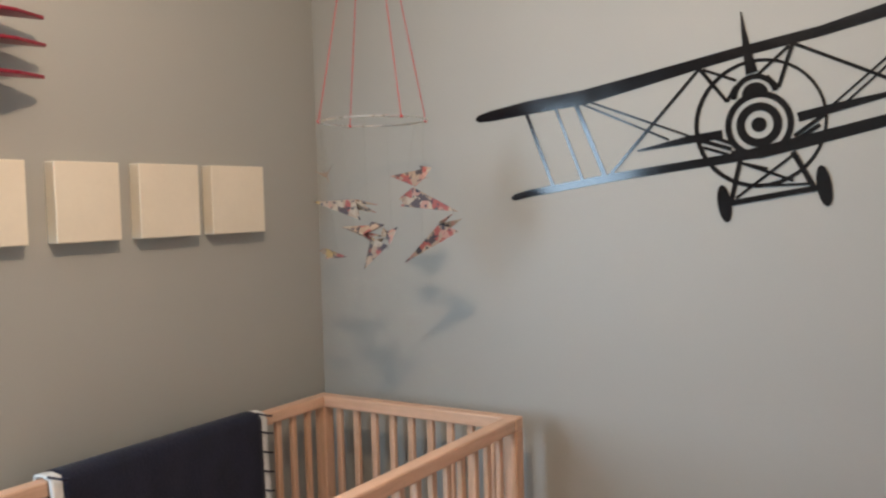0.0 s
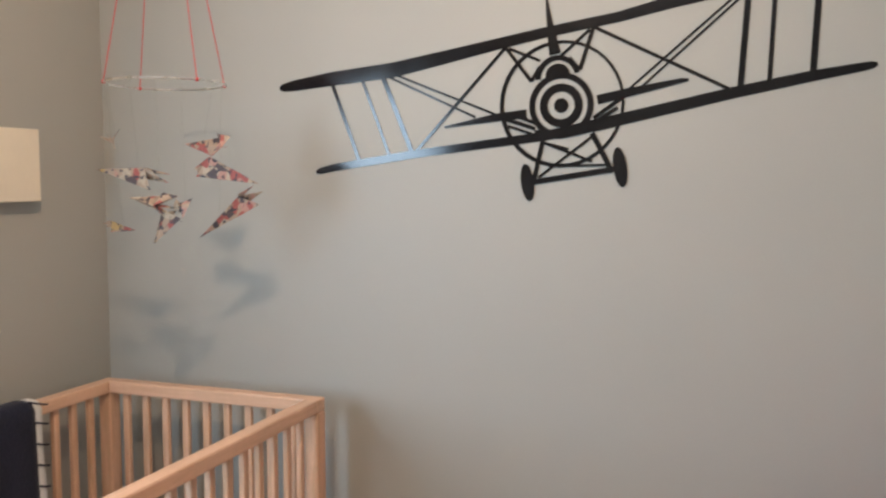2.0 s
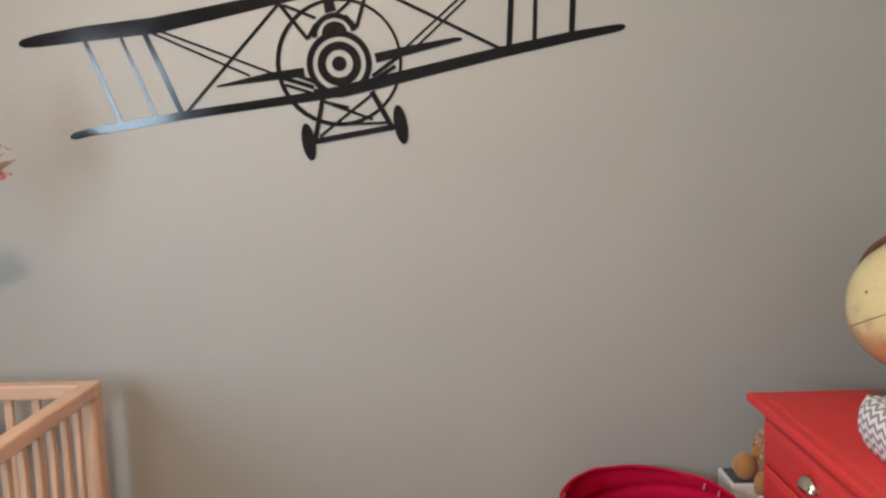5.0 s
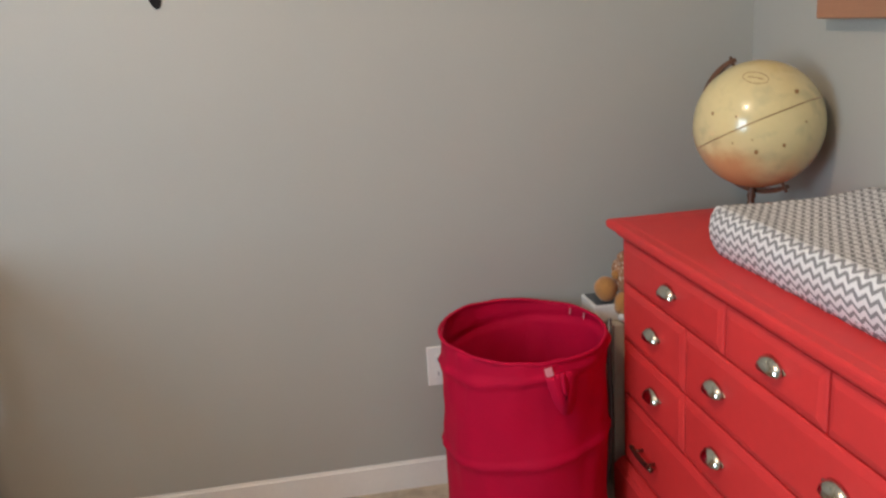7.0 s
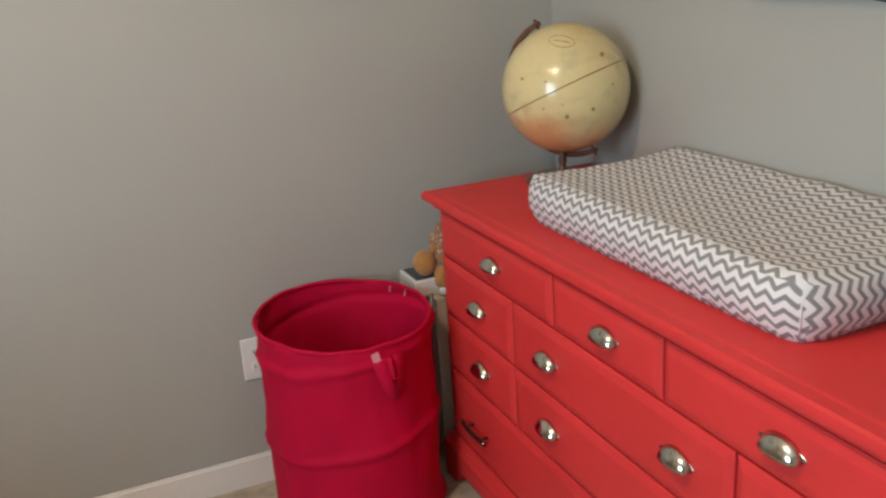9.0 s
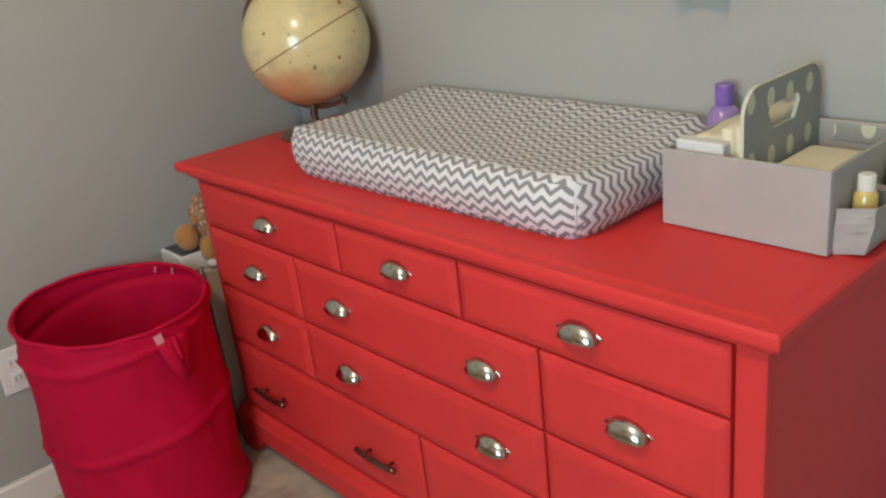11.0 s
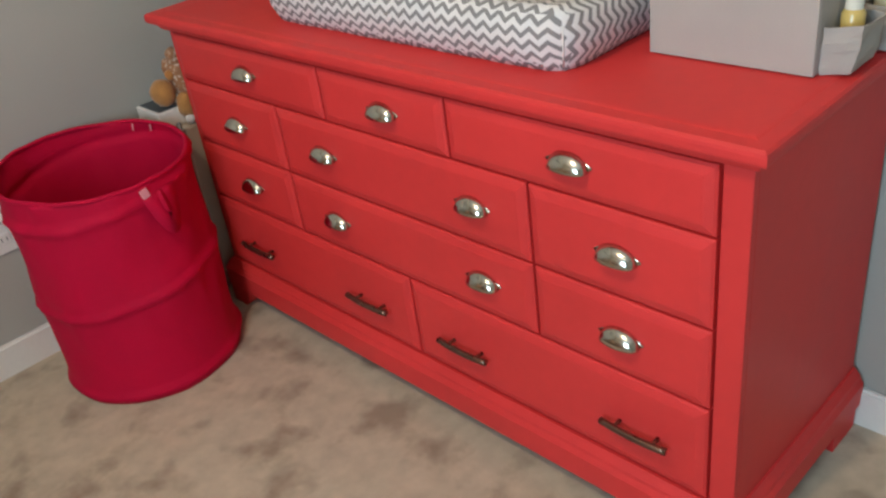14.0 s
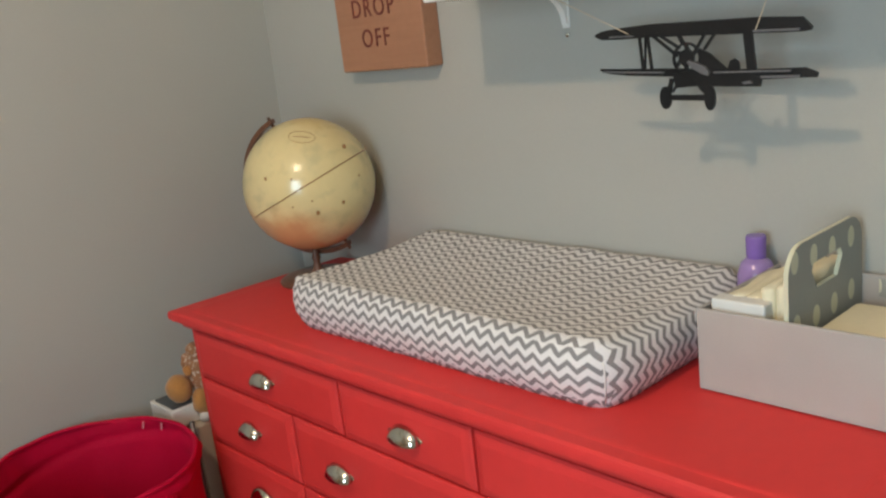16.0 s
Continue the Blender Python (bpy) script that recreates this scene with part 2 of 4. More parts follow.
SPOTTED = material("spotted_cloth", (0.33, 0.15, 0.07), 0.95, vary=0.12, scale=30, fine=300, bump=0.4, depth=0.002,
                   spots=(0.72, 0.60, 0.48), spot_scale=95, spot_amount=1.0, sheen=0.2)
GREYTIN = material("grey_tin", (0.20, 0.20, 0.21), 0.4, 0.6, vary=0.1, scale=20)
CARD = material("white_carton", (0.74, 0.72, 0.68), 0.6, vary=0.05, scale=9)
DARKCARD = material("dark_carton_lid", (0.07, 0.08, 0.09), 0.5, vary=0.1, scale=12)
CORD = material("pale_cord", (0.62, 0.50, 0.36), 0.8)
CARD2 = material("beige_carton", (0.60, 0.54, 0.45), 0.7, vary=0.06, scale=9)
PLATE = material("outlet_plastic", (0.82, 0.80, 0.77), 0.35, vary=0.03, scale=10)


def clear_glass(name):
    m = bpy.data.materials.new(name)
    m.use_nodes = True
    b = m.node_tree.nodes["Principled BSDF"]
    b.inputs["Transmission Weight"].default_value, b.inputs["Roughness"].default_value = 1, 0.03
    b.inputs["IOR"].default_value = 1.45
    return m


GLASS = clear_glass("window_glass")


# ---------------------------------------------------------------- mesh helpers
def part(name, bm, mat, parent=None, label="", smooth=False):
    me = bpy.data.meshes.new(name)
    bmesh.ops.recalc_face_normals(bm, faces=bm.faces)
    if smooth:
        for f in bm.faces:
            f.smooth = True
    bm.to_mesh(me)
    bm.free()
    me.materials.append(mat)
    ob = new(name, me)
    if parent:
        ob.parent = parent
        ob.matrix_parent_inverse = parent.matrix_basis.inverted()
    return tagged(ob, label)


def thing(name, at, label, category, group="", kind=""):
    e = new(name)
    e.empty_display_size = 0.05
    e.matrix_basis = pose(*at)
    return tagged(e, label, category, group, kind)


def box(bm, x0, x1, y0, y1, z0, z1, bevel=0.0, seg=2):
    r = bmesh.ops.create_cube(bm, size=1)
    vs = r["verts"]
    for v in vs:
        v.co = Vector(((x0 + x1) / 2 + v.co.x * (x1 - x0), (y0 + y1) / 2 + v.co.y * (y1 - y0), (z0 + z1) / 2 + v.co.z * (z1 - z0)))
    if bevel:
        es = list({e for v in vs for e in v.link_edges})
        bmesh.ops.bevel(bm, geom=es, offset=bevel, segments=seg, affect="EDGES", profile=0.5)
    return bm


def boxed(*a, **k):
    return box(bmesh.new(), *a, **k)


def lathe(bm, profile, at=(0, 0, 0), seg=32, turn=None):
    """profile: (radius, height) rows, turned round z."""
    rings = []
    for r, h in profile:
        rings.append([bm.verts.new((r * math.cos(2 * math.pi * i / seg), r * math.sin(2 * math.pi * i / seg), h)) for i in range(seg)])
    for a, b in zip(rings, rings[1:]):
        for i in range(seg):
            bm.faces.new((a[i], a[(i + 1) % seg], b[(i + 1) % seg], b[i]))
    bm.faces.new(rings[0])
    bm.faces.new(rings[-1])
    m = Matrix.Translation(at) @ (turn or Matrix())
    for ring in rings:
        for v in ring:
            v.co = m @ v.co
    return bm


def tube(bm, pts, r, seg=8, closed=False):
    pts = [Vector(p) for p in pts]
    n = len(pts)
    rings = []
    for i, p in enumerate(pts):
        a = pts[i - 1] if (i or closed) else p
        b = pts[(i + 1) % n] if (i < n - 1 or closed) else p
        d = (b - a).normalized()
        side = d.cross(Vector((0, 0, 1)) if abs(d.z) < 0.9 else Vector((1, 0, 0))).normalized()
        up = side.cross(d)
        rad = r[i] if isinstance(r, (list, tuple)) else r
        rings.append([bm.verts.new(p + rad * (math.cos(2 * math.pi * k / seg) * side + math.sin(2 * math.pi * k / seg) * up)) for k in range(seg)])
    pairs = list(zip(rings, rings[1:])) + ([(rings[-1], rings[0])] if closed else [])
    for a, b in pairs:
        for k in range(seg):
            bm.faces.new((a[k], a[(k + 1) % seg], b[(k + 1) % seg], b[k]))
    if not closed:
        bm.faces.new(rings[0])
        bm.faces.new(rings[-1])
    return bm


def slab(bm, outline, thick, m=None, hole=None):
    """A flat outline (x, y), raised by thick along z, then moved by m."""
    lower = [bm.verts.new((x, y, 0)) for x, y in outline]
    upper = [bm.verts.new((x, y, thick)) for x, y in outline]
    n = len(lower)
    if hole:
        hl = [bm.verts.new((x, y, 0)) for x, y in hole]
        hu = [bm.verts.new((x, y, thick)) for x, y in hole]
        for i in range(n):
            j = (i + 1) % n
            bm.faces.new((upper[i], upper[j], hu[j], hu[i]))
            bm.faces.new((lower[j], lower[i], hl[i], hl[j]))
            bm.faces.new((hu[i], hu[j], hl[j], hl[i]))
    else:
        bm.faces.new(upper)
        bm.faces.new(lower[::-1])
    for i in range(n):
        j = (i + 1) % n
        bm.faces.new((lower[i], lower[j], upper[j], upper[i]))
    if m is not None:
        for v in lower + upper + ((hl + hu) if hole else []):
            v.co = m @ v.co
    return bm


def circle(x, y, rx, ry=None, n=40, turn=0.0, a0=0.0, a1=360.0):
    ry = rx if ry is None else ry
    full = abs(a1 - a0) >= 360
    out = []
    for i in range(n):
        a = radians(a0 + (a1 - a0) * i / (n if full else n - 1))
        u, v = rx * math.cos(a), ry * math.sin(a)
        c, s = math.cos(radians(turn)), math.sin(radians(turn))
        out.append((x + u * c - v * s, y + u * s + v * c))
    return out


def ribbon(rows):
    """Outline of a band along (x, y, width) rows."""
    left, right = [], []
    for i, (x, y, w) in enumerate(rows):
        a, b = rows[max(i - 1, 0)], rows[min(i + 1, len(rows) - 1)]
        dx, dy = b[0] - a[0], b[1] - a[1]
        d = math.hypot(dx, dy)
        left.append((x - dy / d * w / 2, y + dx / d * w / 2))
        right.append((x + dy / d * w / 2, y - dx / d * w / 2))
    return left + right[::-1]


def uv_by_side(ob, flip=False):
    """Cloth coordinates in metres: the weave runs over the top and down each side."""
    me = ob.data
    layer = me.uv_layers.new(name="cloth")
    for p in me.polygons:
        n = p.normal
        for li in p.loop_indices:
            c = me.vertices[me.loops[li].vertex_index].co
            if abs(n.z) >= 0.55:
                uv = (c.y, c.x)
            elif abs(n.x) >= abs(n.y):
                uv = (c.y, c.z)
            else:
                uv = (c.z, c.x)
            layer.data[li].uv = uv[::-1] if flip else uv
    return ob


# ---------------------------------------------------------------- room
T = 0.12
wall = part("wall_back", boxed(-T, ROOM_X + T, 0, T, 0, ROOM_Z), PAINT)
tagged(wall, "smooth grey painted wall behind the cot", "wall", kind="structure")
bm = bmesh.new()
box(bm, -T, 0, WIN_Y1, 0, 0, ROOM_Z)
box(bm, -T, 0, ROOM_Y, WIN_Y0, 0, ROOM_Z)
box(bm, -T, 0, WIN_Y0, WIN_Y1, 0, WIN_Z0)
box(bm, -T, 0, WIN_Y0, WIN_Y1, WIN_Z1, ROOM_Z)
tagged(part("wall_left", bm, PAINT), "smooth grey painted wall with a window opening", "wall", kind="structure")
tagged(part("wall_right", boxed(ROOM_X, ROOM_X + T, ROOM_Y, 0, 0, ROOM_Z), PAINT), "smooth grey painted wall behind the dresser", "wall", kind="structure")
tagged(part("wall_front", boxed(-T, ROOM_X + T, ROOM_Y - T, ROOM_Y, 0, ROOM_Z), PAINT), "plain grey painted wall closing the room", "wall", kind="structure")
tagged(part("ceiling", boxed(-T, ROOM_X + T, ROOM_Y - T, T, ROOM_Z, ROOM_Z + 0.1), CEIL), "plain white painted ceiling", "ceiling", kind="structure")
tagged(part("floor", boxed(-T, ROOM_X + T, ROOM_Y - T, T, -0.1, 0), CARPET), "mottled beige cut-pile carpet", "carpet", kind="structure")


def skirting(x0, x1, y0, y1):
    """Baseboard with a rounded top edge."""
    bm = boxed(x0, x1, y0, y1, -0.01, 0.083)
    es = [e for e in bm.edges if all(v.co.z > 0.08 for v in e.verts)]
    bmesh.ops.bevel(bm, geom=es, offset=0.006, segments=3, affect="EDGES")
    tagged(part("baseboard", bm, WHITE), "white painted wooden baseboard on the wall", "baseboard", kind="structure")


skirting(0.0, ROOM_X, -0.014, 0.004)
skirting(-0.004, 0.014, ROOM_Y, -0.0145)
skirting(ROOM_X - 0.014, ROOM_X + 0.004, ROOM_Y, -0.0145)

win = thing("window_1", (-0.06, (WIN_Y0 + WIN_Y1) / 2, WIN_Z0), "white framed sash window in the grey wall", "window", kind="structure")
for y0, y1, z0, z1 in ((WIN_Y0, WIN_Y0 + 0.05, WIN_Z0, WIN_Z1), (WIN_Y1 - 0.05, WIN_Y1, WIN_Z0, WIN_Z1),
                       (WIN_Y0 + 0.05, WIN_Y1 - 0.05, WIN_Z0, WIN_Z0 + 0.05), (WIN_Y0 + 0.05, WIN_Y1 - 0.05, WIN_Z1 - 0.05, WIN_Z1),
                       (WIN_Y0 + 0.05, WIN_Y1 - 0.05, (WIN_Z0 + WIN_Z1) / 2 - 0.02, (WIN_Z0 + WIN_Z1) / 2 + 0.02)):
    part("window_frame", boxed(-0.10, -0.06, y0, y1, z0, z1, bevel=0.004), WHITE, win)
pane = part("pane", boxed(-0.084, -0.080, WIN_Y0 + 0.04, WIN_Y1 - 0.04, WIN_Z0 + 0.04, WIN_Z1 - 0.04), GLASS, win)
pane.visible_shadow = False

fixture = thing("ceiling_light", (LAMP[0], LAMP[1], ROOM_Z), "white round ceiling light with a short stem", "lamp")
part("canopy", lathe(bmesh.new(), ((0.07, 0), (0.07, -0.015), (0.02, -0.03)), (LAMP[0], LAMP[1], ROOM_Z)), WHITE, fixture)
part("stem", lathe(bmesh.new(), ((0.012, -0.03), (0.012, -0.045)), (LAMP[0], LAMP[1], ROOM_Z), 12), WHITE, fixture)


# ---------------------------------------------------------------- wall decal
WALLSIDE = Matrix(((1, 0, 0, 0), (0, 0, -1, 0.001), (0, 1, 0, 0), (0, 0, 0, 1)))
decal = thing("wall_decal", (1.405, 0, 1.58), "large matt black vinyl biplane decal stuck on the wall", "wall decal")


layers = []


def vinyl(name, *outlines, rings=()):
    bm = bmesh.new()
    for o in outlines:
        layers.append(name)
        slab(bm, o, 0.0030 + 0.00006 * len(layers), WALLSIDE)
    for outer, inner in rings:
        layers.append(name)
        slab(bm, outer, 0.0030 + 0.00006 * len(layers), WALLSIDE, hole=inner)
    return part(name, bm, VINYL, decal)


def line(x0, y0, x1, y1, w0, w1=None):
    return ribbon([(x0, y0, w0), (x1, y1, w0 if w1 is None else w1)])


vinyl("upper_wing", ribbon([(0.611, 1.649, 0.008), (0.622, 1.650, 0.021), (0.66, 1.655, 0.030), (0.775, 1.669, 0.037), (0.95, 1.684, 0.040),
                            (1.10, 1.711, 0.034), (1.262, 1.741, 0.028), (1.364, 1.759, 0.026), (1.546, 1.786, 0.025), (1.68, 1.815, 0.030),
                            (1.84, 1.846, 0.040), (1.96, 1.869, 0.038), (2.06, 1.886, 0.026), (2.08, 1.889, 0.010)]))
vinyl("lower_wing", ribbon([(0.722, 1.416, 0.008), (0.735, 1.419, 0.018), (0.775, 1.428, 0.020), (1.018, 1.463, 0.021), (1.35, 1.501, 0.023),
                            (1.492, 1.527, 0.030), (1.812, 1.595, 0.027), (1.98, 1.6265, 0.025), (2.09, 1.6435, 0.019), (2.106, 1.6465, 0.015), (2.114, 1.648, 0.006)]))
for x0, y0, x1, y1, w in ((0.774, 1.655, 0.853, 1.446, 0.010), (0.863, 1.665, 0.943, 1.456, 0.008), (0.923, 1.672, 1.007, 1.466, 0.013),
                          (1.841, 1.832, 1.827, 1.597, 0.014), (1.899, 1.842, 1.890, 1.611, 0.010), (1.992, 1.862, 1.982, 1.626, 0.014)):
    vinyl("strut", line(x0, y0, x1, y1, w))
for x0, y0, x1, y1, w in ((0.950, 1.676, 1.235, 1.561, 0.0055), (0.937, 1.669, 1.182, 1.555, 0.0055), (1.016, 1.466, 1.262, 1.727, 0.008),
                          (1.484, 1.766, 1.815, 1.598, 0.008), (1.822, 1.826, 1.561, 1.603, 0.005), (1.834, 1.822, 1.600, 1.615, 0.005)):
    vinyl("rigging_wire", line(x0, y0, x1, y1, w))
vinyl("engine_ring", rings=[(circle(1.405, 1.581, 0.157), circle(1.407, 1.582, 0.148))])
vinyl("cowling", rings=[(circle(1.406, 1.578, 0.081), circle(1.406, 1.578, 0.066)), (circle(1.406, 1.578, 0.054), circle(1.406, 1.578, 0.034))])
vinyl("spinner", circle(1.406, 1.578, 0.018))
arc_out = circle(1.397, 1.646, 0.056, 0.056, 18, 8, 5, 175)
arc_in = circle(1.397, 1.646, 0.043, 0.043, 18, 8, 5, 175)
vinyl("cockpit_hood", arc_out + arc_in[::-1], circle(1.397, 1.652, 0.031, 0.029, 18, 8, -2, 182))
vinyl("propeller_blade", ribbon([(1.366, 1.855, 0.003), (1.371, 1.815, 0.010), (1.378, 1.768, 0.018), (1.390, 1.704, 0.029)]))
vinyl("propeller_blade", ribbon([(1.098, 1.531, 0.004), (1.15, 1.539, 0.010), (1.235, 1.552, 0.020), (1.318, 1.560, 0.022)]))
vinyl("propeller_blade", ribbon([(1.711, 1.629, 0.006), (1.695, 1.628, 0.011), (1.58, 1.606, 0.021), (1.496, 1.589, 0.023)]))
for x0, y0, x1, y1, w in ((1.262, 1.728, 1.330, 1.640, 0.009), (1.330, 1.640, 1.352, 1.676, 0.009), (1.272, 1.724, 1.352, 1.690, 0.007),
                          (1.484, 1.764, 1.452, 1.664, 0.009), (1.452, 1.664, 1.425, 1.694, 0.009), (1.476, 1.760, 1.405, 1.700, 0.007)):
    vinyl("cabane_strut", line(x0, y0, x1, y1, w))
for x0, y0, x1, y1, w in ((1.262, 1.548, 1.340, 1.522, 0.010), (1.290, 1.556, 1.345, 1.534, 0.009), (1.270, 1.530, 1.335, 1.508, 0.007),
                          (1.487, 1.545, 1.555, 1.592, 0.009), (1.482, 1.530, 1.545, 1.568, 0.009), (1.475, 1.520, 1.405, 1.506, 0.022), (1.340, 1.506, 1.41, 1.508, 0.024)):
    vinyl("fuselage_line", line(x0, y0, x1, y1, w))
for x0, y0, x1, y1, w in ((1.361, 1.495, 1.338, 1.392, 0.011), (1.484, 1.508, 1.535, 1.412, 0.013), (1.330, 1.387, 1.548, 1.421, 0.014),
                          (1.360, 1.488, 1.484, 1.439, 0.007), (1.484, 1.500, 1.350, 1.400, 0.006), (1.362, 1.487, 1.425, 1.470, 0.006), (1.385, 1.428, 1.530, 1.430, 0.006)):
    vinyl("gear_strut", line(x0, y0, x1, y1, w))
vinyl("wheel", circle(1.3215, 1.387, 0.0165, 0.047, 28, 8))
vinyl("wheel", circle(1.5535, 1.424, 0.0165, 0.049, 28, 9))

# ---------------------------------------------------------------- wall blocks in place of a name
for y0, y1 in ((-1.255, -1.056), (-0.985, -0.805), (-0.746, -0.547), (-0.500, -0.294)):
    block = thing("wooden_block", (0.02, (y0 + y1) / 2, 1.338), "cream painted wooden block mounted on the grey wall", "wall block", "row of wall blocks")
    part("face", boxed(0.0, 0.040, y0, y1, 1.338, 1.532, bevel=0.003), CREAM, block)

# ---------------------------------------------------------------- red toy triplane on the wall
tri = thing("toy_triplane", (0.09, -1.30, 1.74), "dark red tin toy triplane mounted on the wall", "toy plane")
for z, tip in ((1.853, -1.018), (1.792, -1.016), (1.720, -1.024)):
    bm = bmesh.new()
    slab(bm, [(0.03, -1.62), (0.085, -1.60), (0.125, -1.52), (0.125, -1.11), (0.083, tip), (0.07, tip), (0.03, -1.09)], 0.008, pose(0, 0, z - 0.002, 0, 4, 0))
    bmesh.ops.bevel(bm, geom=bm.edges[:], offset=0.002, segments=1, affect="EDGES")
    part("wing", bm, TRIPLANE, tri)
for y in (-1.15, -1.40):
    for x in (0.05, 0.10):
        part("strut", tube(bmesh.new(), [(x, y, 1.72), (x, y - 0.006, 1.852)], 0.004), GREYTIN, tri)
part("bracket", boxed(0.0, 0.06, -1.30, -1.27, 1.76, 1.80, bevel=0.004), GREYTIN, tri)
part("fuselage", lathe(bmesh.new(), ((0.012, -0.02), (0.032, 0.0), (0.034, 0.08), (0.02, 0.16)), (0.07, -1.31, 1.775), 20, pose(0, 0, 0, 0, 90, 0)), TRIPLANE, tri)

# ---------------------------------------------------------------- cot
CX0, CX1, CY0, CY1, CZ = 0.091, 0.802, -1.381, -0.118, 0.820
cot = thing("crib", ((CX0 + CX1) / 2, (CY0 + CY1) / 2, 0), "light beech wooden baby cot with slatted sides", "crib")
for x in (CX0, CX1 - 0.042):
    for y in (CY0, CY1 - 0.042):
        part("corner_post", boxed(x, x + 0.042, y, y + 0.042, 0, CZ - 0.036, bevel=0.004), PINE, cot)
for y0 in (CY0, CY1 - 0.042):
    for z0, h in ((CZ - 0.036, 0.036), (0.20, 0.05)):
        x0, x1 = (CX0, CX1) if z0 > 0.5 else (CX0 + 0.042, CX1 - 0.042)
        part("end_rail", boxed(x0, x1, y0, y0 + 0.042, z0, z0 + h, bevel=0.005), PINE_X, cot)
for x0 in (CX0, CX1 - 0.042):
    for z0, h in ((CZ - 0.036, 0.036), (0.20, 0.05)):
        part("side_rail", boxed(x0 + 0.001, x0 + 0.041, CY0 + 0.042, CY1 - 0.042, z0, z0 + h, bevel=0.005), PINE_Y, cot)
n_end, n_side = 9, 17
for y0 in (CY0, CY1 - 0.042):
    for i in range(n_end):
        x = 0.1745 + i * 0.0675
        part("slat", boxed(x - 0.0105, x + 0.0105, y0 + 0.013, y0 + 0.029, 0.25, CZ - 0.036, bevel=0.004), PINE, cot)
for x0 in (CX0, CX1 - 0.042):
    for i in range(n_side):
        y = CY1 - 0.042 - 0.060 - i * 0.0655
        part("slat", boxed(x0 + 0.013, x0 + 0.029, y - 0.0105, y + 0.0105, 0.25, CZ - 0.036, bevel=0.004), PINE, cot)
part("mattress_base", boxed(CX0 + 0.03, CX1 - 0.03, CY0 + 0.03, CY1 - 0.03, 0.300, 0.330, bevel=0.003), PINE_Y, cot)

bm = boxed(CX0 + 0.046, CX1 - 0.046, CY0 + 0.046, CY1 - 0.046, 0.330, 0.448, bevel=0.025, seg=4)
mattress = thing("mattress", ((CX0 + CX1) / 2, (CY0 + CY1) / 2, 0.330), "cot mattress with a black and white striped sheet", "mattress")
uv_by_side(part("sheet", bm, STRIPE, mattress, smooth=True), flip=False)


def blanket():
    """Knitted cloth hung over the cot's wall-side rail, with a tied trim at both ends."""
    e = thing("blanket", (CX0 + 0.02, -0.72, CZ), "dark navy knitted blanket hung over the cot rail", "blanket")

    def hung(y0, y1, off, n, mat, name, label=""):
        bm = bmesh.new()
        prof = [(-0.016, 0.45), (-0.017, 0.62), (-0.014, 0.805), (-0.004, 0.827), (0.02, 0.831), (0.047, 0.827), (0.056, 0.810), (0.058, 0.72), (0.062, 0.60), (0.064, 0.48), (0.066, 0.38)]
        cols = []
        for i in range(n + 1):
            y = y0 + (y1 - y0) * i / n
            col = []
            for k, (dx, z) in enumerate(prof):
                w = 0.005 * math.sin(y * 23 + k) * (k > 6) + 0.003 * noise.noise((y * 12, k * 0.7, 0)) * (k > 4 or k < 2)
                s = 1 if dx > 0.02 else -1
                col.append(bm.verts.new((CX0 + dx + s * off + abs(w), y + 0.004 * noise.noise((k * 0.9, y * 5, 3)), z + (off if 2 < k < 6 else 0))))
            cols.append(col)
        for a, b in zip(cols, cols[1:]):
            for k in range(len(prof) - 1):
                bm.faces.new((a[k], a[k + 1], b[k + 1], b[k]))
        bmesh.ops.recalc_face_normals(bm, faces=bm.faces)
        bmesh.ops.solidify(bm, geom=bm.faces[:], thickness=0.006)
        return part(name, bm, mat, e, label, smooth=True)

    hung(-1.074, -0.457, 0.003, 40, NAVY, "cloth")
    for a, b in ((-0.459, -0.433), (-1.103, -1.072)):
        uv_by_side(hung(a, b, 0.0015, 3, CARD, "trim", "white trim tied with dark yarn"))
    for a in (-0.447, -1.087):
        for z in (0.825, 0.775, 0.72, 0.665, 0.61, 0.555, 0.50):
            part("yarn_tie", tube(bmesh.new(), [(CX0 + 0.05, a - 0.02, z + 0.008), (CX0 + 0.074, a, z), (CX0 + 0.07, a + 0.022, z - 0.006)], 0.0028, 6), NAVY, e)


blanket()

# ---------------------------------------------------------------- mobile
mobile = thing("baby_mobile", (0.472, -0.320, ROOM_Z), "hanging mobile of folded comic paper planes on red cord", "mobile")
MX, MY, MZ, MR = 0.472, -0.320, 1.634, 0.145
ring_pts = [(MX + MR * math.cos(a), MY + MR * math.sin(a), MZ) for a in (2 * math.pi * i / 48 for i in range(48))]
part("hoop", tube(bmesh.new(), ring_pts, 0.0026, 6, closed=True), WIRE, mobile, "thin bright metal hoop")
HANG = (MX, MY, 2.42)
part("cord", tube(bmesh.new(), [HANG, (HANG[0], HANG[1], ROOM_Z)], 0.0016, 6), RED_CORD, mobile)
for side_, deep in ((-0.98, -0.20), (-0.52, 0.85), (0.57, -0.82), (0.98, 0.20)):
    p = Vector((MX + MR * (0.85 * side_ - 0.53 * deep), MY + MR * (0.53 * side_ + 0.85 * deep), MZ))
    part("cord", tube(bmesh.new(), [p, HANG], 0.0013, 6), RED_CORD, mobile)
    k = bmesh.new()
    bmesh.ops.create_icosphere(k, subdivisions=1, radius=0.0055, matrix=Matrix.Translation(p))
    part("knot", k, RED_CORD, mobile)


